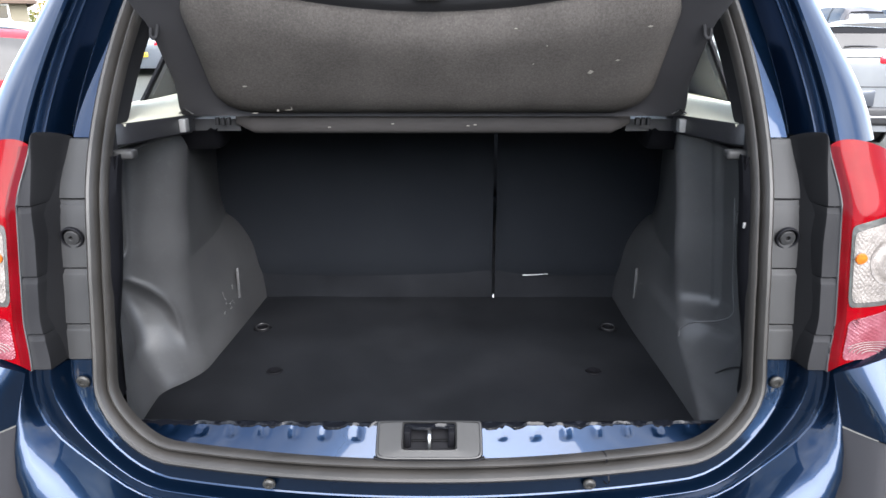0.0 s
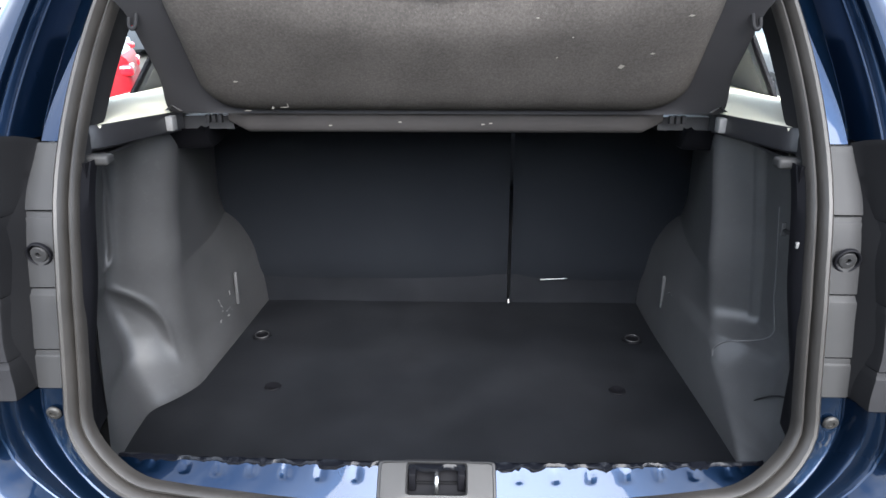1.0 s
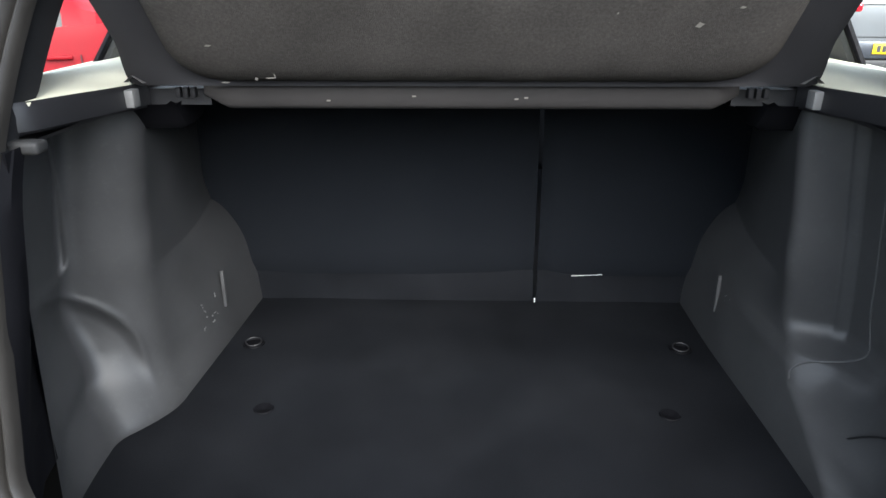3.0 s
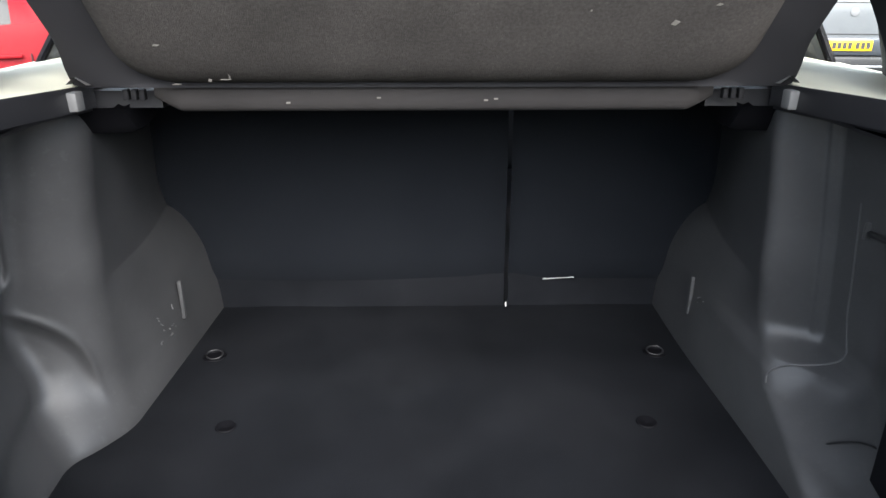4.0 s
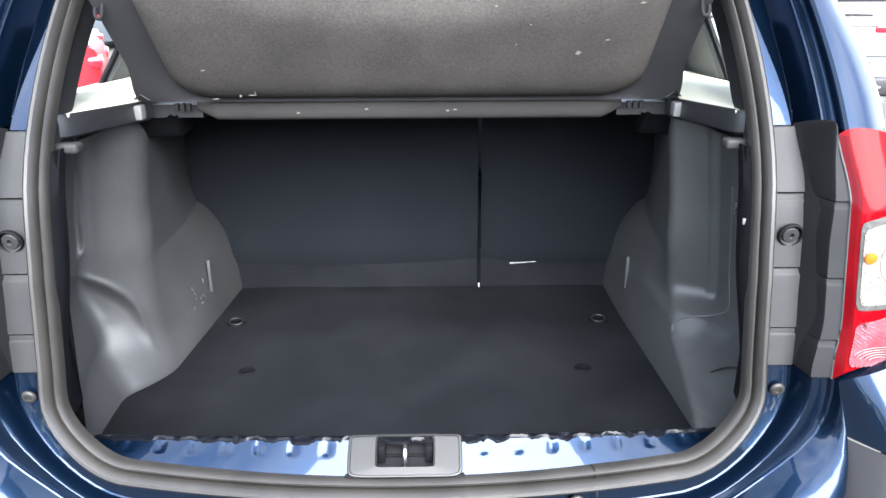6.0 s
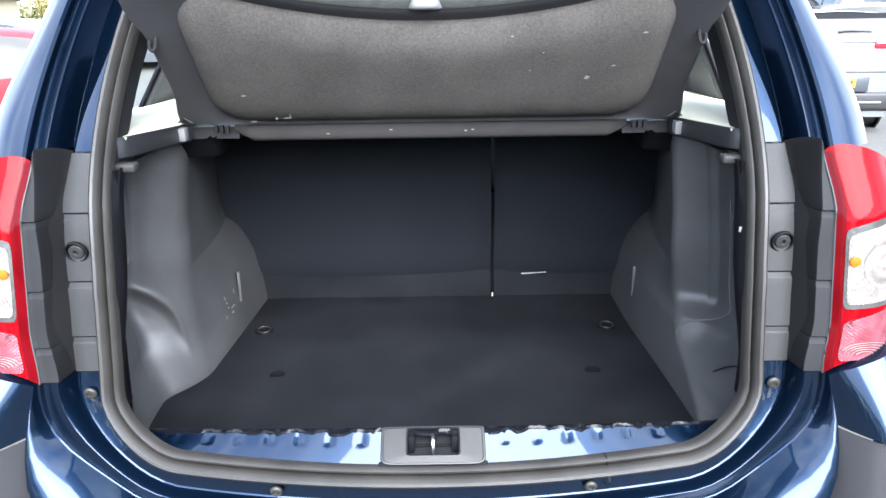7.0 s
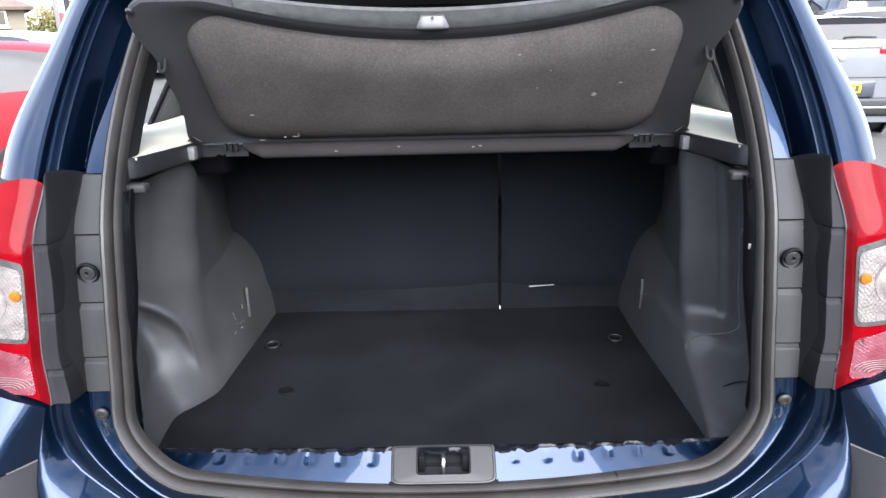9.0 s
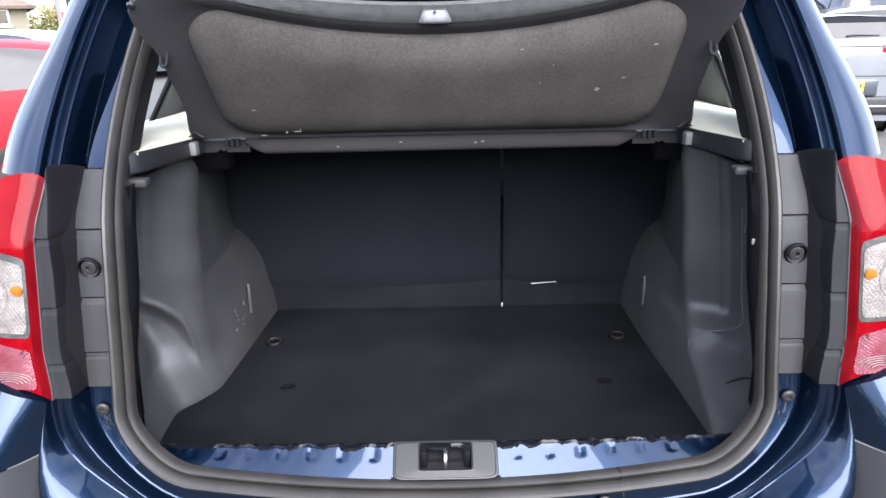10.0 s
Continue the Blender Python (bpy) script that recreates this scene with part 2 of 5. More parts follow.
def flange(x, z):
    """The flange bows out to the rear in the middle of the sill."""
    return rear(z) - 0.048 * max(0.0, 1 - (x / 0.58) ** 2) * (1 - smoothstep(0.70, 0.84, z))


def edge_x(z):
    """Outer line of the rubber seal."""
    h = ramp(z - 1.09)
    return 0.558 + 0.136 * h - 0.46 * h * h


def opening(side=1, n=10):
    """Middle line of the seal, from the sill's centre up one side to the roof's centre, as (x, z)."""
    pts = [(0.41 * k / n, 0.669 + 0.08 * (0.41 * k / n) ** 2) for k in range(n)]
    z0 = 0.669 + 0.08 * 0.41 ** 2
    pts += [(0.41 + 0.123 * math.sin(a), z0 + 0.125 - 0.125 * math.cos(a)) for a in (math.pi / 2 * k / n for k in range(n))]
    pts += [(edge_x(z) - 0.025, z) for z in (z0 + 0.125 + (1.47 - z0 - 0.125) * k / 20 for k in range(20))]
    xt = edge_x(1.47) - 0.025
    pts += [(xt - 0.13 + 0.13 * math.cos(a), 1.47 + 0.13 * math.sin(a)) for a in (math.pi / 2 * k / n for k in range(n))]
    pts += [((xt - 0.13) * (1 - k / n), 1.60) for k in range(n + 1)]
    return [(side * x, z) for x, z in pts]


def on_flange(x, z, back=0.0):
    return Vector((x, flange(x, z) - back, z))


def flange_normal(x, z):
    dz = (flange(x, z + 0.01) - flange(x, z - 0.01)) / 0.02
    dx = (flange(x + 0.01, z) - flange(x - 0.01, z)) / 0.02
    return Vector((dx, -1, dz)).normalized()


car = thing("car", "dark metallic blue SUV with its tailgate open over an empty boot", "car")

# rubber seal round the opening
half = opening()
loop = half[:-1] + [(-x, z) for x, z in reversed(half)][:-1]
seal_profile = [(0.026, -0.006), (0.027, 0.006), (0.0245, 0.014), (0.0195, 0.0175), (0.0145, 0.016), (0.0110, 0.010), (0.0095, -0.004),
                (0.0065, -0.004), (0.0045, 0.010), (0.000, 0.019), (-0.006, 0.0235), (-0.0125, 0.0245), (-0.0185, 0.021), (-0.0235, 0.013), (-0.0255, 0.003), (-0.0255, -0.006)]
seal_path = [on_flange(x, z) for x, z in loop]
seal_norm = [flange_normal(x, z) for x, z in loop]
seal_profile = [(-u, v) for u, v in seal_profile]
def seal_sheet():
    """The seal keeps its outer edge up the sides and its inner edge along the sill."""
    rows = []
    k = len(seal_path)
    for i, p in enumerate(seal_path):
        t = (seal_path[(i + 1) % k] - seal_path[i - 1]).normalized()
        n = seal_norm[i]
        n = (n - t * n.dot(t)).normalized()
        s = t.cross(n)
        up = smoothstep(0.69, 0.80, p.z)
        fixed = -0.026 + 0.0515 * up
        g = 0.70 - 0.06 * up
        rows.append([p + s * (fixed + (u - fixed) * g) + n * v for u, v in seal_profile])
    return loft(rows, close_rows=True)


part("rubber_seal", seal_sheet(), rubber, car, "dark grey rubber weather seal with a double bead")
# the joint of the seal near the sill
j = min(range(len(half)), key=lambda i: (half[i][0] - 0.305) ** 2 + (half[i][1] - 0.69) ** 2)
jp, jn = on_flange(*half[j]), flange_normal(*half[j])
jt = (on_flange(*half[j + 1]) - on_flange(*half[j - 1])).normalized()
part("seal_joint", sweep([jp - jt * 0.0012, jp + jt * 0.0012], [(u * 1.01, v + 0.0005) for u, v in seal_profile], [jn, jn]), deep_black, car)


LAMP = ((0.0, 0.0), (0.012, -0.010), (0.035, -0.016), (0.07, -0.012), (0.105, 0.010), (0.135, 0.05), (0.152, 0.11), (0.160, 0.19))


LAMP_LINE = smooth_line([(dx, dy, 0) for dx, dy in LAMP], 8)


def lamp_point(side, u, z, proud=0.0):
    k = u * (len(LAMP_LINE) - 1)
    i = min(int(k), len(LAMP_LINE) - 2)
    dx, dy, _ = LAMP_LINE[i].lerp(LAMP_LINE[i + 1], k - i)
    x0 = 0.648 - 0.012 * smoothstep(1.10, 1.19, z) - 0.009 * smoothstep(0.93, 0.84, z)
    return Vector((side * (x0 + dx), 0.207 * (z - 0.8) + 0.29 * max(z - 1.1, 0) - 0.047 + dy - proud, z))


def resample_line(line, n):
    lens = [0]
    for p, q in zip(line, line[1:]):
        lens.append(lens[-1] + (q - p).length)
    out, i = [], 0
    for k in range(n):
        d = lens[-1] * k / (n - 1)
        while i < len(line) - 2 and lens[i + 1] < d:
            i += 1
        out.append(line[i].lerp(line[i + 1], (d - lens[i]) / max(1e-9, lens[i + 1] - lens[i])))
    return out


# painted frame round the lower corners, from the sill's centre up to the lamps
def frame_columns(x, z):
    """(offset, height, forward) of the painted steps outside the seal."""
    s = smoothstep(0.70, 0.82, z) if abs(x) > 0.40 else 0.0
    g = 0.62 + 0.38 * s
    b = 1 + 0.10 * math.sin(math.pi * s)
    r = 0.5 + 0.5 * s
    return [(0.010, -0.003, 0), (0.060 * g, -0.003, 0), (0.0640 * g, -0.0018, 0), (0.0655 * g, -0.0020, 0), (0.0670 * g, -0.0040, 0), (0.0690 * g, -0.002, 0), (0.0725 * g, 0.008 * r, 0),
            (0.0800 * g, 0.030 * r, 0), (0.0825 * g, 0.0350 * r, 0), (0.0840 * g, 0.0362 * r, 0), (0.0860 * g, 0.0362 * r, 0), (0.095 * g * b, 0.0350 * r, 0), (0.1040 * g * b, 0.0345 * r, 0),
            (0.1058 * g * b, 0.0350 * r, 0), (0.1068 * g * b, 0.0375 * r, 0), (0.1085 * g * b, 0.0420 * r, 0), (0.1110 * g * b, 0.0445 * r, 0)]


def lower_path(side):
    return [(x, z) for x, z in opening(side) if z < 0.830]


def frame_rows(side):
    rows = []
    pts = lower_path(side)
    pts.append((side * 0.533, 0.835))
    for i, (x, z) in enumerate(pts):
        p, n = on_flange(x, z), flange_normal(x, z)
        a, b = pts[max(i - 1, 0)], pts[min(i + 1, len(pts) - 1)]
        t = Vector((b[0] - a[0], flange(*b) - flange(*a), b[1] - a[1])).normalized()
        s = t.cross(n) * side
        rows.append([p + s * o + n * h for o, h, f in frame_columns(x, z)])
    return rows


for side in (-1, 1):
    rows = frame_rows(side)
    part("corner_frame", loft(rows), paint, car, crease=24)
    # bumper face outside the steps, out to the crease at the car's corner
    crease = smooth_line([(side * x, y, z) for x, y, z in ((0.0, -0.158, 0.580), (0.25, -0.155, 0.582), (0.45, -0.150, 0.590), (0.58, -0.138, 0.612), (0.640, -0.118, 0.655), (0.655, -0.098, 0.705), (0.656, -0.080, 0.755), (0.652, -0.062, 0.797), (0.645, -0.046, 0.838))], 8)
    crease = resample_line(crease, len(rows))
    face = []
    for r, e in zip(rows, crease):
        a = r[-1]
        out = Vector((0, -1, 0.45))
        face.append([a.lerp(e, f) + out * 0.016 * math.sin(math.pi * f) * min(1, (e - a).length / 0.08) for f in (0, 0.08, 0.2, 0.35, 0.5, 0.65, 0.8, 0.92, 0.97, 1)])
    part("bumper_face", loft(face), paint, car)
    # painted corner beyond the crease, and the bare plastic below it
    upper, lower = [], []
    drop = resample_line([p for p in reversed(crease) if p.z > 0.750], 9)
    tip = lamp_point(side, 0, 0.838)
    for k, e in enumerate(drop):
        f = k / 8
        row = []
        for u in range(29):
            g = u / 28
            q = lamp_point(side, g, 0.838)
            row.append(e + Vector((q.x - tip.x + side * 0.004 * smoothstep(0, 0.3, g), q.y - tip.y - 0.004 * smoothstep(0, 0.3, g) - 0.006 * math.sin(math.pi * f) * smoothstep(0, 0.3, g), (0.095 * g - 0.001) * (1 - f) - 0.015 * g * f)) + Vector((side * 0.6, -0.8, 0)) * 0.045 * f * smoothstep(0, 0.22, g))
        if k == 0:
            upper.append([p + Vector((-side * 0.003, 0.022, 0.001)) for p in row])
        upper.append(row)
    part("bumper_corner", loft(upper), paint, car)
    base = upper[-1]
    for k in range(7):
        f = k / 6
        lower.append([p + Vector((-side * 0.008, 0.011 - 0.03 * math.sin(math.pi * min(1, f * 1.3)) * (1 - i / 28) + 0.02 * f, -0.003 - 0.55 * f)) for i, p in enumerate(base)])
    part("lower_corner", loft(lower), bumper_black, car, "unpainted dark plastic bumper corner")

# lower bumper, bare plastic, down to the ground clearance
rows = []
for z, grow in ((0.585, 0.0), (0.50, 0.02), (0.40, 0.025), (0.28, 0.01), (0.16, -0.05)):
    rows.append([Vector((0.68 * u, -0.156 - grow + 0.035 * abs(u) ** 6, z)) for u in (k / 16 - 1 for k in range(33))])
part("lower_bumper", loft(rows), bumper_black, car, "unpainted dark plastic lower bumper")

for side in (-1, 1):
    # grey plastic cover strips beside the seal: four pieces, one above another
    cuts = (0.836, 0.895, 0.986, 1.096, 1.188)
    for z0, z1 in zip(cuts, cuts[1:]):
        rows = []
        step = z1 < 1.15
        for z, lip in ((z0 + 0.0008, -0.002), (z0 + 0.002, 0), *((z0 + (z1 - z0) * f, 0) for f in (0.15, 0.3, 0.45, 0.6, 0.75)), (z1 - 0.0105, 0), (z1 - 0.0093, -0.0002), (z1 - 0.0078, -0.0016 * step), (z1 - 0.002, -0.0016 * step), (z1 - 0.0008, -0.003)):
            x = edge_x(z)
            w = 0.051 - 0.012 * smoothstep(1.08, 1.19, z) - 0.007 * smoothstep(0.92, 0.82, z)
            rows.append([Vector((side * (x + u), rear(z) - h - lip, z)) for u, h in ((-0.012, 0.002), (w * 0.5, 0.003), (w - 0.004, 0.003), (w, 0.001), (w + 0.002, -0.006))])
        part("cover_strip", loft(rows), panel_grey, car, "grey grained plastic cover strip")
    # channel wall and lamp surround, jointed like the strips; the wall's darker colour imitates shade
    for z0, z1 in zip((0.8385, *cuts[1:-1]), (*cuts[1:-1], 1.190)):
        rows_b, rows_c = [], []
        step = z1 < 1.15
        for z, sink in ((z0 + 0.0005, 0.001), (z0 + 0.0015, 0), *((z0 + (z1 - z0) * f, 0) for f in (0.1, 0.2, 0.3, 0.4, 0.5, 0.6, 0.7, 0.8)), (z1 - 0.0110, 0), (z1 - 0.0098, 0.0002), (z1 - 0.0082, 0.0014 * step), (z1 - 0.0018, 0.0014 * step), (z1 - 0.0006, 0.003)):
            w = 0.051 - 0.012 * smoothstep(1.08, 1.19, z) - 0.007 * smoothstep(0.92, 0.82, z)
            x, y = edge_x(z) + w, rear(z) + sink
            edge = lamp_point(side, 0, z)
            xo, yo = min(0.623 - 0.014 * smoothstep(0.93, 0.84, z) + 0.075 * max(0, z - 1.04), abs(edge.x) - 0.003), edge.y + 0.003 + sink
            tip = 0.016 * smoothstep(1.15, 1.19, z)
            rows_b.append([Vector((side * (x + (xo - x) * u), y + (yo - y) * v, z + tip * q)) for u, v, q in ((0, 0, 0), (0.06, 0.02, 0.1), (0.25, 0.25, 0.45), (0.5, 0.52, 0.75), (0.75, 0.80, 0.95), (0.90, 0.94, 1), (0.96, 0.985, 0.96), (1, 1, 0.9))])
            xe = abs(edge.x)
            rows_c.append([Vector((side * (xo + (xe - xo) * u), yo - h, z + tip * q)) for u, h, q in ((0.0, 0.0, 0.9), (0.3, 0.0008, 0.75), (0.6, 0.001, 0.6), (0.80, 0.001, 0.5), (0.90, 0.0025, 0.45), (0.97, 0.002, 0.4), (1.0, -0.002, 0.4), (1.01, -0.015, 0.4))])
        part("channel_wall", loft(rows_b), wall_dark, car, "plastic wall of the rain channel, darkened to imitate shade")
        part("lamp_surround", loft(rows_c), surround_grey, car)
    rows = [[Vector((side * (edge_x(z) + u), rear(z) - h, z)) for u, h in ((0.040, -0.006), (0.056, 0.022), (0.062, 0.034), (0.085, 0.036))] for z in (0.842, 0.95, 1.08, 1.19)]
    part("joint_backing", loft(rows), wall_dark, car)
    # bump stop with its pin
    z = 1.037
    m = Matrix.Translation((side * 0.585, rear(z) - 0.0065, z)) @ Matrix.Rotation(radians(90 + 11.7), 4, "X")
    stop = part("bump_stop", lathe([(0.0190, -0.002), (0.0188, 0.003), (0.0172, 0.0042), (0.0155, 0.003), (0.0148, -0.006), (0.0, -0.006)], m, 32), deep_black, car, "round black rubber bump stop")
    part("stop_face", lathe([(0.0130, -0.006), (0.0126, 0.0015), (0.0112, 0.0032), (0.0046, 0.0036), (0.0038, 0.0028), (0.0034, -0.006)], m, 32), panel_grey, stop)
    # screw on the painted corner
    z = 0.80
    m = Matrix.Translation((side * 0.58, rear(z) - 0.001, z)) @ Matrix.Rotation(radians(90 + 11.7), 4, "X")
    screw = part("screw", lathe([(0.011, 0.0), (0.0115, 0.003), (0.009, 0.0055), (0.005, 0.006), (0.0045, 0.0035), (0.0, 0.0035)], m, 20), dull_steel, car, "dull metal screw head")
    # screw under the seal
    m = Matrix.Translation((side * 0.262, flange(0.262, 0.65) - 0.004, 0.653)) @ Matrix.Rotation(radians(90 + 11.7), 4, "X")
    part("screw", lathe([(0.010, 0.0), (0.0105, 0.004), (0.008, 0.007), (0.0045, 0.007), (0.004, 0.004), (0.0, 0.004)], m, 20), dull_steel, car, "dull metal screw head")


# tail lamps: a curved lens with zones
for side in (-1, 1):
    def zlow(u):
        return 0.838 + 0.095 * u

    def ztop(u):
        return 1.186 + 0.016 * math.sin(math.pi * min(1, u * 1.6)) - 0.06 * u * u
    lamp = part("tail_lamp", loft([[lamp_point(side, u / 28, zlow(u / 28) + (ztop(u / 28) - zlow(u / 28)) * v / 24) for u in range(29)] for v in range(25)]), lens_red, car, "red and clear plastic tail lamp")
    for nm, mt, za, zb, ua, ub, grow, lab in (("lens_bezel", lens_clear, 0.948, 1.080, 0.135, 0.80, 0.0, "pale grey bezel of the reversing lens"), ("reversing_lens", lens_white, 0.956, 1.071, 0.165, 0.80, 0.0012, "clear ribbed reversing lens"),
                                              ("lower_lens", lens_pink, 0.866, 0.933, 0.155, 0.80, 0.0, "pale pink patterned lower lens")):
        rows = []
        for v in range(61):
            e = abs(v - 30) / 30
            inset = 0.035 * (1 - math.sqrt(max(0, 1 - max(0, (e - 0.72) / 0.28) ** 2)))
            rows.append([lamp_point(side, ua + inset + (ub - ua - inset) * u / 80, za + (zb - za) * v / 60 + (0.030 * v / 60 + 0.012) * (u / 80 - 0.2), 0.002 + grow + 0.0004 * (grow > 0 or za < 0.9) * math.sin(u * 1.5) * math.cos(v * 1.3)) for u in range(81)])
        part(nm, thicken(loft(rows), 0.001), mt, lamp, lab)
    edge_z = [zlow(0) + (ztop(0) - zlow(0)) * v / 24 for v in range(25)]
    part("lens_edge", loft([[lamp_point(side, 0.13 * u / 6, max(z, zlow(0.13 * u / 6) + 0.0005), 0.0012) for u in range(7)] for z in edge_z]), lens_dark, lamp, "dark red edge of the lens")
    part("gasket", tube([lamp_point(side, 0.0, z, -0.001) for z in edge_z], 0.0022, 8), black_plastic, lamp)
    # round reflector behind the clear lens and arcs in the lower one
    rings = []
    for q in range(12):
        r = q / 11
        rings.append([lamp_point(side, 0.44 + 0.145 * r * math.cos(a), 1.016 + 0.036 * r * math.sin(a), 0.0042 + 0.0012 * math.cos(r * 11) + 0.002 * (1 - r)) for a in (2 * math.pi * k / 40 for k in range(40))])
    part("reflector", loft(rings, close_cols=True), lens_white, lamp, "bright ribbed round reflector")
    for k in range(5):
        rr = 0.010 + 0.0055 * k
        pts = []
        for q in range(13):
            a = math.pi * (0.05 + 0.9 * q / 12)
            z = 0.874 + rr * math.sin(a) * 0.62
            u = 0.36 + rr * math.cos(a) * 6.0
            if 0.18 < u < 0.70 and z < 0.908:
                pts.append(lamp_point(side, u, z, 0.0032))
        if len(pts) > 3:
            part("lens_arc", tube(pts, 0.0006, 6), lens_white, lamp)
    c = lamp_point(side, 0.225, 1.022, 0.0050)
    part("indicator_bulb", lathe([(0.0092, -0.002), (0.0084, 0.001), (0.005, 0.002), (0.0, 0.0024)], Matrix.Translation(c) @ Matrix.Rotation(radians(96), 4, "X"), 18), lens_amber, lamp, "amber bulb behind the clear lens")

# rear pillars above the lamps
PILLAR_Z = [1.189 + 0.431 * k / 22 for k in range(23)]


def pillar_columns(z):
    f = 1 - smoothstep(1.18, 1.38, z)
    fl = 0.008 + 0.026 * f
    w = 0.078 + 0.004 * f
    out = 0.15 + 0.035 * (1 - smoothstep(1.22, 1.43, z))
    return {
        "flange": [(-0.012, 0.0), (fl * 0.6, 0.001), (fl, 0.0)],
        "channel": [(fl, 0.0), (fl + 0.0015, -0.004), (fl + 0.006, -0.011), (w - 0.0250, -0.0445), (w - 0.0235, -0.0445), (w - 0.0195, -0.004), (w - 0.0172, 0.026), (w - 0.0150, 0.0315), (w - 0.012, 0.031),
                    (w - 0.0095, 0.027), (w - 0.007, 0.031), (w - 0.0045, 0.040), (w - 0.002, 0.043), (w, 0.041), (w + 0.002, 0.036), (w + 0.004, 0.036)],
        "quarter": [(w + 0.004, 0.036), (w + 0.006, 0.053)] + [(w + 0.010 + (out - w - 0.010) * math.sin(a), 0.058 - 0.088 * (1 - math.cos(a))) for a in (math.pi / 2 * k / 12 for k in range(13))] + [(out + 0.003, -0.08), (out + 0.008, -0.20)],
    }


for side in (-1, 1):
    for nm in ("flange", "channel", "quarter"):
        rows = [[Vector((side * (edge_x(z) + u), rear(z) - h, z)) for u, h in pillar_columns(z)[nm]] for z in PILLAR_Z]
        part({"flange": "pillar_flange", "channel": "rain_channel", "quarter": "quarter_panel"}[nm], loft(rows), paint, car)
    # inner painted flange between seal and trim; its black stands in for shaded blue paint
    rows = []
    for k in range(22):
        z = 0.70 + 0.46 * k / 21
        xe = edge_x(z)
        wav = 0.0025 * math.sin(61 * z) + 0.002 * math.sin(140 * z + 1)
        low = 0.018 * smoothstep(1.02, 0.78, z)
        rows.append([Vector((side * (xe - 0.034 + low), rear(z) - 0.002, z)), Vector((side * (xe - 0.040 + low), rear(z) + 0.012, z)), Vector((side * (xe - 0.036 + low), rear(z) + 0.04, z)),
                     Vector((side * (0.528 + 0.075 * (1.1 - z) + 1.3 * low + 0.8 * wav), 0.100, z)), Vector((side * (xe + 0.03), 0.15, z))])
    part("inner_flange", loft(rows), deep_black, car, "ragged inner flange beside the seal, blackened to stand for shade")
    # dark trim of the rear pillar, from the seal out to the quarter window
    rows = []
    for k in range(16):
        z = 1.150 + 0.46 * k / 15
        xe = edge_x(z)
        a = Vector((side * (xe - 0.020), rear(z) + 0.004, z))
        up = smoothstep(1.165, 1.20, z)
        e = Vector((side * (xe - 0.020 - 0.004 * up), rear(z) + 0.045 + (0.028 + 0.10 * (z - 1.2)) * up, z))
        b = Vector((side * (0.742 - 0.30 * max(0, z - 1.19)), max(0.556 + 0.10 * (z - 1.2), rear(z) + 0.20), z))
        rows.append([a, a.lerp(e, 0.5) - Vector((side * 0.002, 0, 0)), e, e.lerp(b, 0.06) + Vector((side * 0.006, -0.004, 0)), e.lerp(b, 0.3) + Vector((side * 0.012, -0.004, 0)), e.lerp(b, 0.7), b, b + Vector((side * 0.03, 0.004, 0))])
    part("pillar_trim", loft(rows), surround_grey, car, "dark plastic pillar trim")

# ---- sill and latch ----
def sill_point(x, f, lift=0.0):
    """f runs from the seal (0) over the painted sill (1) to the carpet's edge."""
    bow = 1 - (x / 0.56) ** 2
    end = smoothstep(0.455, 0.53, abs(x))
    y = -0.014 - 0.046 * bow + f * (0.030 + 0.01 * (1 - bow))
    z = 0.702 + f * (0.031 - 0.028 * (1 - bow)) + lift + 0.014 * end * (1 - f)
    return Vector((x, y, z))


SILL_X = [-0.505 + 1.01 * k / 200 for k in range(201)]
DIMPLES = [s * (0.121 + 0.053 * k) for k in range(7) for s in (-1, 1)]
for half_x in ([x for x in SILL_X if x < -0.048], [x for x in SILL_X if x > 0.048]):
    rows = []
    for k in range(19):
        f = -0.4 + 1.4 * k / 18
        r = []
        for x in half_x:
            d = 0.0
            for c in DIMPLES:
                q = (x - c) / 0.0062
                if abs(q) < 2.5:
                    d -= 0.0021 * math.exp(-q * q) * smoothstep(0.36, 0.60, f) * smoothstep(1.0, 0.82, f)
                    d -= 0.0016 * math.exp(-q * q * 9) * smoothstep(0.80, 0.95, f)
            for c in (-0.466, 0.466):
                d -= 0.004 * math.exp(-((x - c) / 0.003) ** 2) * smoothstep(0.6, 0.8, f)
            r.append(sill_point(x, f, d))
        rows.append(r)
    part("sill", loft(rows), paint, car, "painted metal sill with a row of pressed dimples")
# ragged edge of the carpet tucked over the sill
rng = random.Random(4)
rows = []
for i, x in enumerate(SILL_X):
    p = sill_point(x, 1.0)
    w = 0.0012 * math.sin(i * 0.62) + 0.0010 * math.sin(i * 0.23 + 1.7) + rng.uniform(-0.0008, 0.0008)
    rows.append([p + Vector((0, -0.0025 + 1.6 * w, -0.005)), p + Vector((0, -0.001 + 1.6 * w, 0.0005 + 0.6 * w)), p + Vector((0, 0.003 + 0.5 * w, 0.0028 + w)), p + Vector((0, 0.008, 0.0020 - w * 0.8)), p + Vector((0, 0.013, -0.001)), p + Vector((0, 0.024, -0.03)), p + Vector((0, 0.04, -0.15))])
edge_black = material("glossy_black_edging", (0.0025, 0.0028, 0.004), 0.2, big=30, grain=0.35, grain_scale=160, spec=0.22)
part("sill_edging", loft(rows), edge_black, car, "crumpled black edging of the boot floor")

# latch cover: a rounded plate with a window over the striker
cover = new("latch_cover")
cover.parent = car
tagged(cover, "dark grey plastic latch cover on the sill")


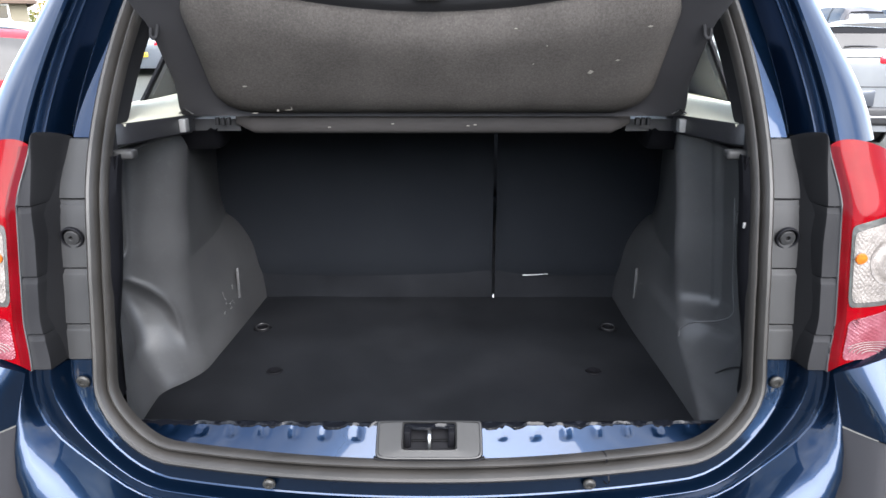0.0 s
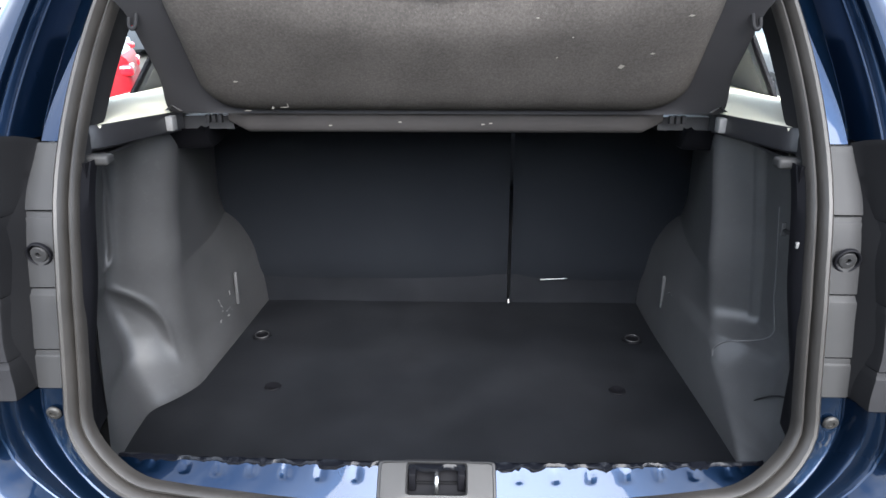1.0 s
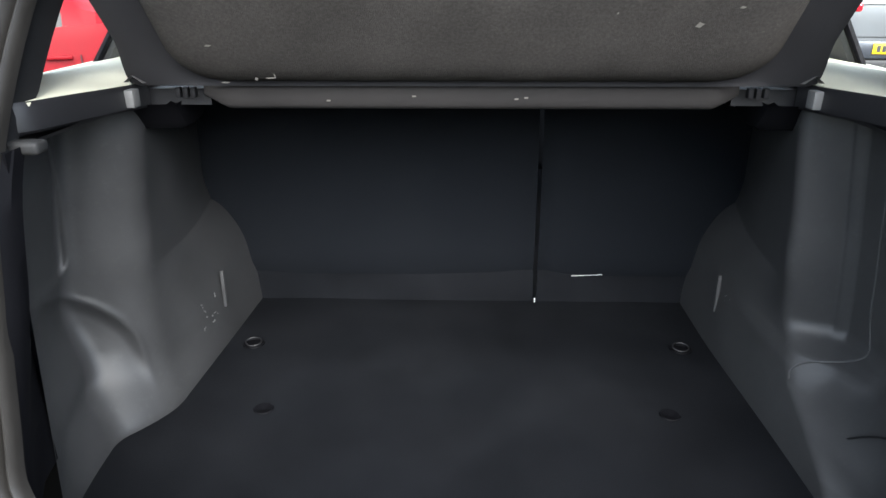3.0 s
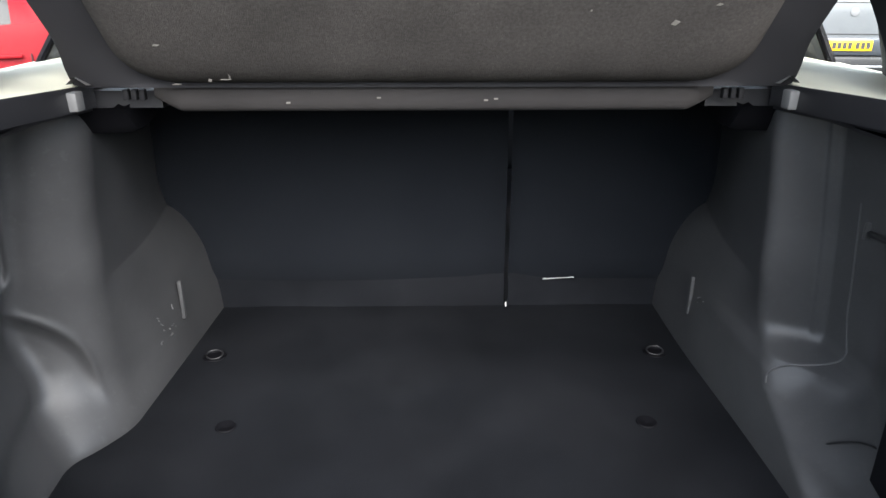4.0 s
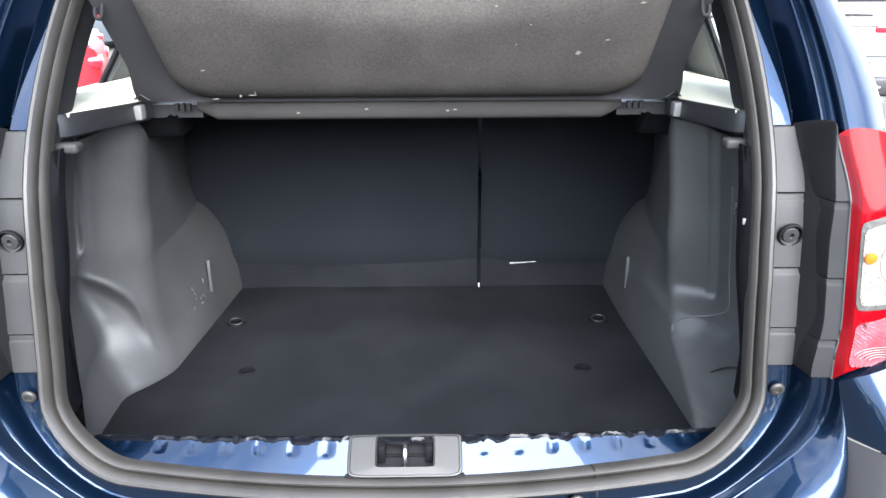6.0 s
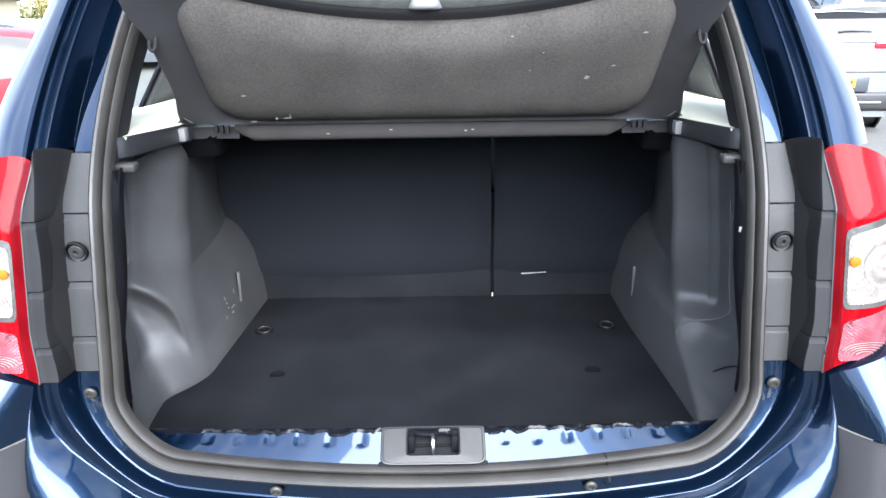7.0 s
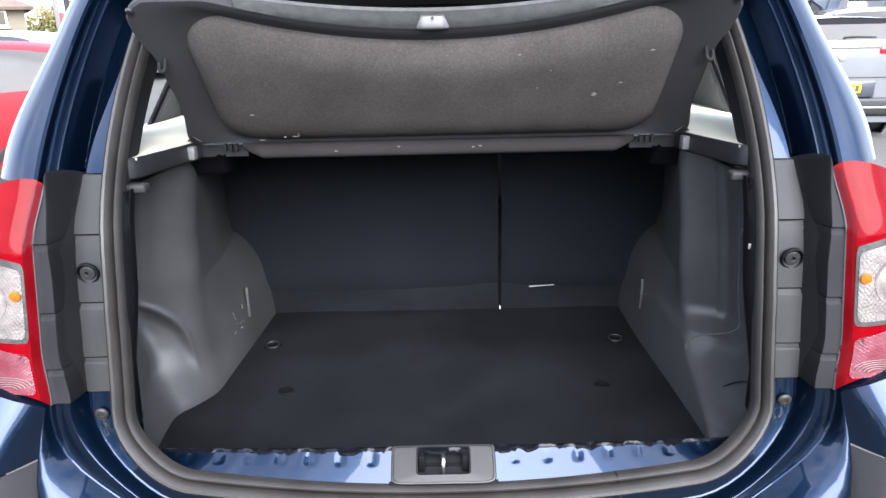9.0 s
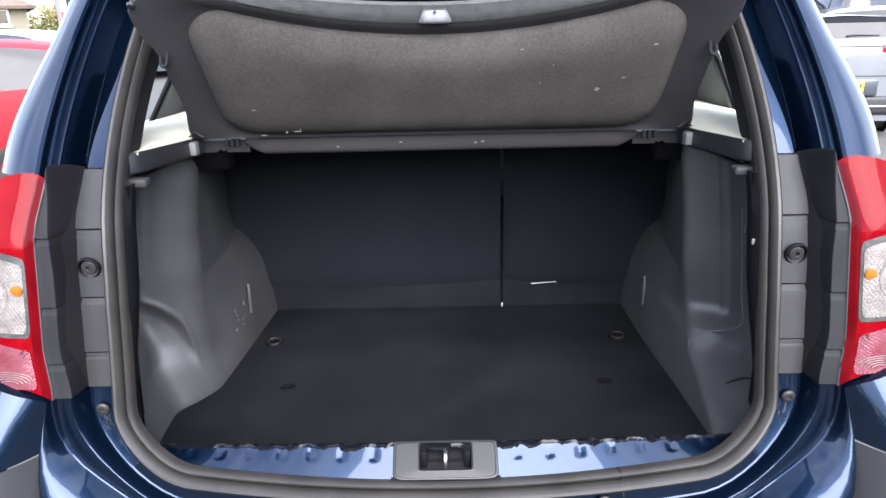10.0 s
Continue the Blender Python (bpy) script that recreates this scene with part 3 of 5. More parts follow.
def cover_point(u, v, w=0.0):
    """u across, v from the sill's lower edge up to its top, w proud."""
    a = Vector((u, -0.0735, 0.6955))
    b = Vector((u, -0.022, 0.736))
    n = Vector((0, -0.69, 0.72)).normalized()
    return a + (b - a) * v + n * (0.006 + w)


bm = bmesh.new()
OUT, IN = 0.0875, 0.043
outer_c, inner_c = [], []
for k in range(48):
    a = 2 * math.pi * k / 48
    cu, cv = math.cos(a), math.sin(a)
    e = 0.22 if cv < 0 else 0.08
    outer_c.append(((OUT - 0.003 * max(cv, 0)) * math.copysign(abs(cu) ** e, cu), 0.5 + 0.5 * math.copysign(abs(cv) ** e, cv)))
    inner_c.append((IN * math.copysign(abs(cu) ** 0.15, cu), 0.60 + 0.345 * math.copysign(abs(cv) ** 0.15, cv)))
rings = [[cover_point(u * 1.0, v, -0.010) for u, v in outer_c], [cover_point(u, v, -0.001) for u, v in outer_c],
         [cover_point(u * 0.985, 0.5 + (v - 0.5) * 0.975, 0.0022) for u, v in outer_c], [cover_point(u * 0.955, 0.5 + (v - 0.5) * 0.92, 0.0026) for u, v in outer_c],
         [cover_point(u * 0.94, 0.5 + (v - 0.5) * 0.89, 0.0012) for u, v in outer_c],
         [cover_point(u * 1.06, 0.60 + (v - 0.60) * 1.06, 0.002) for u, v in inner_c], [cover_point(u, v, -0.001) for u, v in inner_c], [cover_point(u * 0.97, v, -0.03) for u, v in inner_c]]
part("plate", loft(rings, close_cols=True, bm=bm), latch_grey, cover)
part("well", loft([[cover_point(u, v, -0.024) for u in (-0.05, 0.05)] for v in (0.0, 1.1)]), deep_black, cover)
for s in (-1, 1):
    part("guide", box(s * 0.0365 - 0.0055, s * 0.0365 + 0.0055, -0.044, -0.022, 0.700, 0.729, 0.002), deep_black, cover)
part("crossbar", box(-0.040, 0.040, -0.036, -0.032, 0.706, 0.7095, 0.001), wall_dark, cover)
part("cover_gap", tube([cover_point(u, -0.02 + 0.10 * (abs(u) / 0.09) ** 8, -0.006) for u in (k / 100 for k in range(-9, 10))], 0.003, 8), deep_black, cover)
part("striker", tube(smooth_line([(0, -0.052, 0.690), (0, -0.052, 0.715), (0, -0.047, 0.724), (0, -0.038, 0.725), (0, -0.033, 0.718), (0, -0.03, 0.69)], 6), 0.0035, 10, up=Vector((1, 0.1, 0))), steel, cover, "bright steel striker loop")

# ---- boot floor ----
FLOOR = 0.586
rows = []
for k in range(40):
    y = 0.045 + 0.89 * k / 39
    r = []
    for i in range(41):
        u = i / 20 - 1
        wide = 0.56 if y > 0.45 else 0.62 + 0.02 * smoothstep(0.30, 0.1, y)
        x = u * wide
        wv = 0.0012 * math.sin(6 * x + 11 * y) + 0.001 * math.sin(17 * x - 5 * y)
        r.append(Vector((x, y, FLOOR + wv)))
    rows.append(r)
part("boot_floor", thicken(loft(rows), 0.004), carpet, car, "black felt carpet of the boot floor")
for s in (-1, 1):
    # lashing rings in shallow cups
    c = Vector((s * 0.471, 0.692, FLOOR + 0.003))
    bm = bmesh.new()
    lathe([(0.024, -0.002), (0.023, 0.001), (0.020, 0.001), (0.018, -0.002), (0.0, -0.002)], Matrix.Translation(c), 28, bm)
    ring = part("lashing_ring", bm, deep_black, car, "black lashing ring in its cup")
    pts = [c + Vector((0.017 * math.cos(a), 0.014 * math.sin(a), 0.003 + 0.003 * math.sin(a))) for a in (2 * math.pi * k / 24 for k in range(25))]
    part("ring_loop", tube(pts, 0.0018, 8), black_plastic, ring)
    c = Vector((s * 0.380, 0.442, FLOOR + 0.002))
    part("floor_plug", lathe([(0.019, 0.0), (0.017, 0.002), (0.010, 0.0), (0.0, -0.002)], Matrix.Translation(c), 24), deep_black, car)

# ---- backrests of the rear seat: two unequal parts ----
for x0, x1 in ((-0.66, 0.1685), (0.1785, 0.68)):
    rows = []
    for k in range(20):
        z = 0.655 + 0.62 * k / 19
        rows.append([Vector((x, 0.925 + 0.03 * smoothstep(0.8, 1.28, z) - 0.004 * math.sin((x - x0) / (x1 - x0) * math.pi) + 0.012 * (abs((x - (x0 + x1) / 2) / ((x1 - x0) / 2)) ** 14) + 0.012 * smoothstep(0.675, 0.655, z), z)) for x in (x0 + (x1 - x0) * i / 30 for i in range(31))])
    part("backrest", thicken(loft(rows), -0.05), seat_cloth, car, "black carpeted back of the rear seat")
    rows = []
    for k in range(10):
        f = k / 9
        rows.append([Vector((x, 0.934 - 0.006 * f - 0.004 * math.sin(9 * x + 1) * f * (1 - f) * 4, 0.664 - 0.078 * f + 0.006 * math.sin(7 * x) * (1 - f))) for x in (x0 + (x1 - x0) * i / 40 for i in range(41))])
    part("backrest_flap", loft(rows), carpet, car, "loose cloth flap below the backrest")
rows = [[Vector((0.262 + 0.075 * i / 14, 0.9285 - 0.004 * k, 0.6555 + 0.006 * (i / 14) ** 1.2 + (0.0035 * (1 - i / 14) + 0.0008) * k + 0.0006 * math.sin(i * 2.1))) for i in range(15)] for k in range(2)]
part("torn_edge", thicken(loft(rows), 0.001), paper, car, "white torn edge of the flap")
part("gap_mark", box(0.1715, 0.1745, 0.916, 0.919, 0.588, 0.600, 0.0005), paper, car, "small white mark in the gap")


# ---- side trim of the boot ----
def blend(stops, z, soft=True):
    """Value at z on a smooth line through (z, value) stops."""
    if z <= stops[0][0]:
        return stops[0][1]
    for (z0, a), (z1, b) in zip(stops, stops[1:]):
        if z <= z1:
            return a + (b - a) * (smoothstep(z0, z1, z) if soft else (z - z0) / (z1 - z0))
    return stops[-1][1]


def bulge(z):
    """How far the wheel housing stands into the boot beside the backrest."""
    return 0.118 - 0.030 * smoothstep(0.58, 0.80, z) - 0.040 * (1 - math.sqrt(max(0.0, 1 - 0.94 * min(1.0, max(0.0, (z - 0.745) / 0.105)) ** 2.2))) / 0.755 - 0.048 * smoothstep(0.73, 0.92, z)


def rounded(points, radii, n=14):
    """A line through the points with its inner corners rounded off."""
    pts = [Vector(p) for p in points]
    line = [pts[0]]
    for a, b, c, r in zip(pts, pts[1:], pts[2:], radii):
        r = min(r, (a - b).length * 0.48, (c - b).length * 0.48)
        p, q = b + (a - b).normalized() * r, b + (c - b).normalized() * r
        line += [p * (1 - t) ** 2 + b * 2 * t * (1 - t) + q * t * t for t in (k / n for k in range(n + 1))]
    return line + [pts[-1]]


def left_level(z):
    t = (z - 0.58) / 0.57
    g = bulge(z)
    fold = (blend(((0.58, 0.541), (0.66, 0.560), (0.80, 0.562), (0.92, 0.549), (1.15, 0.527)), z), blend(((0.58, 0.44), (0.70, 0.47), (1.15, 0.475)), z))
    deep = (blend(((0.58, 0.610), (0.68, 0.675), (0.80, 0.700), (0.90, 0.688), (1.15, 0.652)), z), blend(((0.58, 0.34), (0.72, 0.405), (1.15, 0.415)), z))
    face = (0.5 * fold[0] + 0.5 * deep[0], 0.5 * fold[1] + 0.5 * deep[1] - 0.010)
    lip = (0.592 - 0.036 * t, 0.14)
    fold = (fold[0] + 0.016 * smoothstep(0.58, 0.70, z), fold[1])
    return [Vector((x, y, 0)) for x, y in rounded([(0.634 - g, 0.945), (0.584 - 0.46 * g, 0.71), fold, face, deep, (0.5 * deep[0] + 0.5 * lip[0] + 0.004, 0.235), lip], [0.1, 0.034, 0.04, 0.03, 0.05])]


def fine_line(points, n=10):
    return np.array([(p.x, p.y) for p in smooth_line([(y, z, 0) for y, z in points], n)])


# edges of the raised rear-facing panel on one trim, as (depth less distance from the middle, height): the arch over the wheel well and the crease beside the lip
ARCH = fine_line(((-0.47, 0.893), (-0.388, 0.893), (-0.331, 0.863), (-0.270, 0.829), (-0.226, 0.808), (-0.178, 0.772), (-0.150, 0.728), (-0.137, 0.652), (-0.133, 0.602), (-0.13, 0.55)))
CREASE = fine_line(((-0.258, 1.20), (-0.258, 1.088), (-0.254, 1.039), (-0.257, 0.973), (-0.264, 0.908), (-0.286, 0.880), (-0.33, 0.880), (-0.39, 0.904), (-0.47, 0.906)))

EDGE = fine_line(((-0.172, 1.20), (-0.180, 1.15), (-0.208, 0.93), (-0.222, 0.77), (-0.226, 0.70)))
LID_SINK = 0.009


def beyond(line, y, z):
    """Distance to a line, positive on its rear or lower side."""
    q = np.stack([y, z], -1)[..., None, :]
    a, d = line[:-1], line[1:] - line[:-1]
    f = np.clip(((q - a) * d).sum(-1) / (d * d).sum(-1), 0, 1)
    off = q - (a + d * f[..., None])
    r = (off * off).sum(-1)
    k = r.argmin(-1)[..., None]
    cross = np.take_along_axis(d[:, 0] * off[..., 1] - d[:, 1] * off[..., 0], k, -1)[..., 0]
    return np.sqrt(np.take_along_axis(r, k, -1)[..., 0]) * np.where(cross < 0, 1, -1)


def ease(a, b, v):
    t = np.clip((v - a) / (b - a), 0, 1)
    return t * t * (3 - 2 * t)


def right_level(z):
    t = (z - 0.58) / 0.57
    g = bulge(z) * 0.98
    up = 1 - (1 - min(1.0, max(0.0, (z - 0.745) / 0.052))) ** 2.3
    low = smoothstep(0.735, 0.655, z)
    fold_y = blend(((0.58, 0.185), (0.62, 0.225), (0.66, 0.300), (0.70, 0.380), (0.735, 0.405), (0.76, 0.407)), z, False) + 0.048 * up
    fold = (blend(((0.58, 0.546), (0.66, 0.549), (0.72, 0.552), (0.76, 0.562), (0.92, 0.545), (1.15, 0.526)), z), fold_y)
    lip = (0.602 - 0.046 * t, 0.130)
    face = (blend(((0.58, 0.545), (0.735, 0.604), (0.770, 0.636), (0.93, 0.622), (1.15, 0.594)), z, False), 0.350 + 0.066 * up)
    deep = (blend(((0.58, 0.550), (0.765, 0.652), (0.93, 0.640), (1.15, 0.618)), z, False), 0.285)
    mid = (0.5 * deep[0] + 0.5 * lip[0] + 0.004, 0.21)
    # low down the lid's fold swings towards the opening
    span = fold_y - lip[1]
    run = [(fold[0] + (lip[0] - fold[0]) * q, lip[1] + span * (1 - f)) for q, f in ((0.24, 0.22), (0.52, 0.50), (0.77, 0.75))]
    face, deep, mid = (tuple(a + (b - a) * low for a, b in zip(p, r)) for p, r in zip((face, deep, mid), run))
    return [Vector((x, y, 0)) for x, y in rounded([(0.653 - g, 0.945), (0.586 - 0.44 * g, 0.71), fold, face, deep, mid, lip], [0.1, 0.018, 0.012, 0.02, 0.04])]


trims = {}
for side, level in ((-1, left_level), (1, right_level)):
    grid = np.array([[(p.x, p.y, z) for p in resample_line(level(z), 200)] for z in (0.580 + 0.580 * k / 189 for k in range(190))])
    if side < 0:
        y, z = grid[..., 1], grid[..., 2]
        low, strip = beyond(ARCH, y - grid[..., 0], z), beyond(CREASE, y - grid[..., 0], z)
        sunk = 0.015 * ease(0.62, 0.78, z) * ease(-0.004, 0.034, low) * (1 - 0.80 * ease(0.045, 0.16, low)) - 0.0040 * ease(0.62, 0.74, z) * np.exp(-(low / 0.009) ** 2)
        sunk = sunk + np.where(low < 0.004, 0.009 * ease(0.0, 0.016, strip) - 0.003 * np.exp(-(strip / 0.009) ** 2), 0)
        sunk = sunk * ease(0.15, 0.20, y) * ease(0.50, 0.465, y)
        grid[..., 0] += 0.55 * sunk
        grid[..., 1] += 0.83 * sunk
    else:
        # the lid lies deeper than the rear-facing panel, behind a rolled edge
        y, z = grid[..., 1], grid[..., 2]
        e = beyond(EDGE, y - grid[..., 0], z)
        grid[..., 0] += LID_SINK * ease(0.758, 0.790, z) * ease(0.17, 0.25, y) * (ease(0.0, 0.012, e) - 0.30 * np.exp(-((e + 0.001) / 0.008) ** 2))
    rows = [[Vector((side * x, y, z)) for x, y, z in r] for r in grid.tolist()]
    trims[side] = part("side_trim", loft(rows), trim_dark, car, "charcoal moulded plastic side trim with scuffs", crease=80)
    # raised bar on the trim and pale scuffs round it
    xb = 0.533 if side < 0 else 0.5425
    part("raised_bar", box(side * xb - 0.004, side * xb + 0.004, 0.714, 0.723, 0.666, 0.752, 0.0018), end_grey, trims[side], "pale worn bar on the trim")
    rng = random.Random(7 + side)
    for k in range(16):
        y, z = 0.60 + 0.09 * rng.random(), 0.655 + 0.075 * rng.random()
        x = side * (xb + 0.001 + 0.055 * (0.71 - y))
        h = rng.choice((0.0012, 0.002, 0.003, 0.006)) * rng.uniform(0.35, 0.8)
        part("scuff", box(x - 0.0012, x + 0.0012, y - 0.0006, y + 0.0006, z, z + h, 0), chip, trims[side])

# lid line and cable on one trim; the pale line paints the lid edge's highlight
line = []
for z, y in ((1.03, 0.360), (0.96, 0.360), (0.90, 0.360), (0.84, 0.360), (0.80, 0.352), (0.782, 0.348), (0.769, 0.349), (0.760, 0.354), (0.752, 0.364), (0.744, 0.376), (0.736, 0.386), (0.727, 0.391), (0.716, 0.392), (0.704, 0.387)):
    p = min((q for q in resample_line(right_level(z), 600) if q.y < 0.45), key=lambda q: abs(q.y - y))
    line.append((p.x + LID_SINK * smoothstep(0.758, 0.790, z), p.y, z))
part("lid_highlight", tube(smooth_line(line, 6), 0.0020, 6), end_grey, trims[1])
part("cable", tube(smooth_line([(0.579, 0.263, 0.668), (0.587, 0.245, 0.688), (0.594, 0.225, 0.706), (0.600, 0.206, 0.720), (0.604, 0.186, 0.730), (0.606, 0.166, 0.735)], 8), 0.0020, 8), black_plastic, trims[1])

hole_c = Vector((0.610, 0.130, 0.650))
pts = [hole_c + Vector((-0.018 * math.cos(a) * 0.9, 0.004 + 0.010 * math.cos(a), 0.042 * math.sin(a))) for a in (math.pi * (k / 20 - 0.5) for k in range(21))]
part("hole_rim", tube(pts, 0.0032, 8), panel_grey, trims[1], "pale rim of a round access hole")
rows = [[p for p in pts], [p + Vector((0.020 * (1 - abs(k - 10) / 10) + 0.012, -0.003, 0)) for k, p in enumerate(pts)]]
part("access_hole", loft(rows), black_plastic, trims[1])
part("slot", tube([(0.630, 0.330, 0.992), (0.612, 0.250, 1.006), (0.576, 0.165, 1.022)], 0.0045, 8), black_plastic, trims[1], "slanted slot in the trim")
part("slot_rim", box(0.626, 0.636, 0.336, 0.342, 0.980, 1.006, 0.002), end_grey, trims[1])
part("spring_clip", box(0.518, 0.524, 0.062, 0.067, 1.048, 1.058, 0.0015), clip_grey, trims[1], "small bright metal clip")

# ---- rails that carry the shelf, pale ledges and quarter windows ----
for side in (-1, 1):
    rail = new("shelf_rail")
    rail.parent = car
    tagged(rail, "black plastic rail along the boot side")
    path = bspline([(0.560, 0.150, 1.187), (0.535, 0.168, 1.187), (0.528, 0.20, 1.186), (0.526, 0.30, 1.180), (0.522, 0.40, 1.173), (0.518, 0.47, 1.170)], 6)
    prof = [(0.020, 0.000), (0.006, 0.016), (0.003, 0.019), (0.0, 0.014), (-0.001, -0.016), (0.003, -0.020), (0.040, -0.024)]
    rows = []
    for i, p in enumerate(path):
        a, b = path[max(i - 1, 0)], path[min(i + 1, len(path) - 1)]
        t = (b - a).normalized()
        o = Vector((t.y, -t.x, 0)).normalized()
        rows.append([Vector((side * (p + o * u).x, (p + o * u).y, p.z + v)) for u, v in prof])
    part("beam", loft(rows), rail_dark, rail)
    part("end_block", box(*sorted((side * 0.508, side * 0.585)), 0.134, 0.160, 1.149, 1.165, 0.005, 3), panel_grey, rail, "grey plastic end block")
    part("rail_end", box(*sorted((side * 0.545, side * 0.60)), 0.158, 0.185, 1.164, 1.196, 0.004, 3), wall_dark, rail)
    part("hinge_socket", box(*sorted((side * 0.509, side * 0.524)), 0.394, 0.418, 1.160, 1.187, 0.002), clip_grey, rail, "grey hinge socket")
    clip = new("clip")
    clip.parent = rail
    for k in range(3):
        part("tooth", box(*sorted((side * (0.431 + 0.012 * k), side * (0.439 + 0.012 * k))), 0.440, 0.452, 1.169, 1.185, 0.0015), surround_grey, clip)
    # side of the rail below, down to the trim
    rows = [[Vector((side * x, y, z)) for y in (0.15, 0.25, 0.35, 0.46, 0.60, 0.93)] for x, z in ((0.526, 1.163), (0.532, 1.157), (0.60, 1.155), (0.70, 1.155))]
    part("underside", loft(rows), rail_dark, rail)
    # black sheet dipping under the rail where it meets the shelf
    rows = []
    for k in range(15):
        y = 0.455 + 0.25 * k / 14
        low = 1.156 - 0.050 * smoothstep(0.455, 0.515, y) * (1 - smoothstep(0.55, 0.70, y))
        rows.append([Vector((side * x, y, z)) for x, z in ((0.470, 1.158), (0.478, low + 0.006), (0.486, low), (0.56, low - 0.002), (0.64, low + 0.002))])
    part("rail_dip", loft(rows), deep_black, rail)
    # pale ledge below the window
    rows = []
    for k in range(8):
        y = 0.175 + 0.74 * k / 7
        xi = 0.531 - 0.037 * min(0.27, y - 0.2)
        rows.append([Vector((side * x, y + 0.04 * (x - 0.53), z + 0.004 * k / 7)) for x, z in ((xi + 0.002, 1.199 - 0.055 * min(0.27, y - 0.2)), (xi + 0.003, 1.203 - 0.055 * min(0.27, y - 0.2)), (0.56, 1.204), (0.62, 1.202), (0.69, 1.195), (0.735, 1.189), (0.775, 1.184))])
    part("window_ledge", loft(rows), cream, car, "pale cream plastic ledge below the quarter window")
    # quarter window: pane, black frame and the pillar before it
    def wx(z):
        return 0.750 - 0.30 * max(0, z - 1.19)
    pane = part("quarter_window", thicken(loft([[Vector((side * (wx(z) + 0.006), y, z)) for y in (0.50, 1.20)] for z in (1.17, 1.56)]), 0.004), glass, car, "clear quarter window pane")
    pane.visible_shadow = False
    def bar_y(z):
        return 0.738 + 0.95 * (z - 1.185) if side < 0 else 0.706 + 0.62 * (z - 1.19)
    rows = []
    for z in (1.175, 1.32, 1.44, 1.56):
        y = bar_y(z)
        rows.append([Vector((side * (wx(z) + 0.004), y + 0.003, z)), Vector((side * (wx(z) - 0.004), y + 0.004, z)), Vector((side * (wx(z) - 0.008), y + 0.010, z)), Vector((side * (wx(z) - 0.006), y + 0.024, z)), Vector((side * (wx(z) + 0.004), y + 0.028, z))])
    part("window_frame", loft(rows), deep_black, pane)
    rows = []
    for z in (1.175, 1.32, 1.44, 1.57):
        y = bar_y(z) + 0.026
        rows.append([Vector((side * (wx(z) - 0.002), y, z)), Vector((side * (wx(z) - 0.012), y + 0.012, z)), Vector((side * (wx(z) - 0.018), y + 0.10, z)), Vector((side * (wx(z) - 0.020), y + 0.22, z)), Vector((side * (wx(z) - 0.005), y + 0.42, z))])
    part("centre_pillar_trim", loft(rows), headliner, car, "grey cloth-like pillar trim")

# ---- parcel shelf, its rear flap lifted ----
shelf = thing("parcel_shelf", "dark felt-covered parcel shelf with its rear flap raised", "parcel shelf")
HINGE = Vector((0, 0.44, 1.18))
ALONG = Vector((0, -0.671, 0.741))
DOWN = Vector((0, -0.741, -0.671))


def on_flap(x, a, h=0.0):
    return Vector((x, 0, 0)) + HINGE + ALONG * a + DOWN * h


def flap_rear(x):
    return 0.317 + 0.48 * x * x


def flap_half(a):
    """Half width of the flap, with its waist and its rounded rear corners."""
    return 0.527 - 0.016 * smoothstep(0.02, 0.12, a) + 0.016 * smoothstep(0.25, 0.32, a)


def outline(half_w, a0, a1, inset, corner, n=10, wave=0.48, base=0.317):
    """Right half of a flap outline from its front centre to its rear centre, as (x, a)."""
    w = half_w - inset
    pts = [(w * k / n * 0.86, a0) for k in range(n)]
    pts += [(w - corner + corner * math.sin(t), a0 + corner - corner * math.cos(t)) for t in (math.pi / 2 * k / n for k in range(n))]
    top = a1(w - corner) - corner
    pts += [(w, a0 + corner + (top - a0 - corner) * k / n) for k in range(n)]
    pts += [(w - corner + corner * math.cos(t), top + corner * math.sin(t)) for t in (math.pi / 2 * k / n for k in range(n))]
    pts += [((w - corner) * (1 - k / n), a1((w - corner) * (1 - k / n))) for k in range(n + 1)]
    return pts


def ring_of(pts):
    return pts + [(-x, a) for x, a in reversed(pts[1:-1])]


# border of the flap
edge = []
n = 60
for k in range(n + 1):
    a = 0.012 + 0.375 * k / n
    w = flap_half(a)
    w -= 0.035 * max(0, (a - 0.345) / 0.042) ** 2
    edge.append((w, a))
rear_pts = [(edge[-1][0] * (1 - k / 24), max(flap_rear(edge[-1][0] * (1 - k / 24)), 0.0)) for k in range(1, 25)]
rear_pts = [(x, min(0.388, a)) for x, a in rear_pts]
front_pts = [(edge[0][0] * k / 24, 0.012) for k in range(24)]
rim = ring_of(front_pts + edge + rear_pts)


panel_o = ring_of(outline(0.445, 0.022, lambda x: flap_rear(x) - 0.036, 0.0, 0.075))


def loop_resample(ring, n=160):
    pts = [Vector((x, a)) for x, a in ring]
    pts.append(pts[0])
    lens = [0]
    for p, q in zip(pts, pts[1:]):
        lens.append(lens[-1] + (q - p).length)
    out, i = [], 0
    for k in range(n):
        d = lens[-1] * k / n
        while lens[i + 1] < d:
            i += 1
        f = (d - lens[i]) / max(1e-9, lens[i + 1] - lens[i])
        out.append(pts[i].lerp(pts[i + 1], f))
    return out


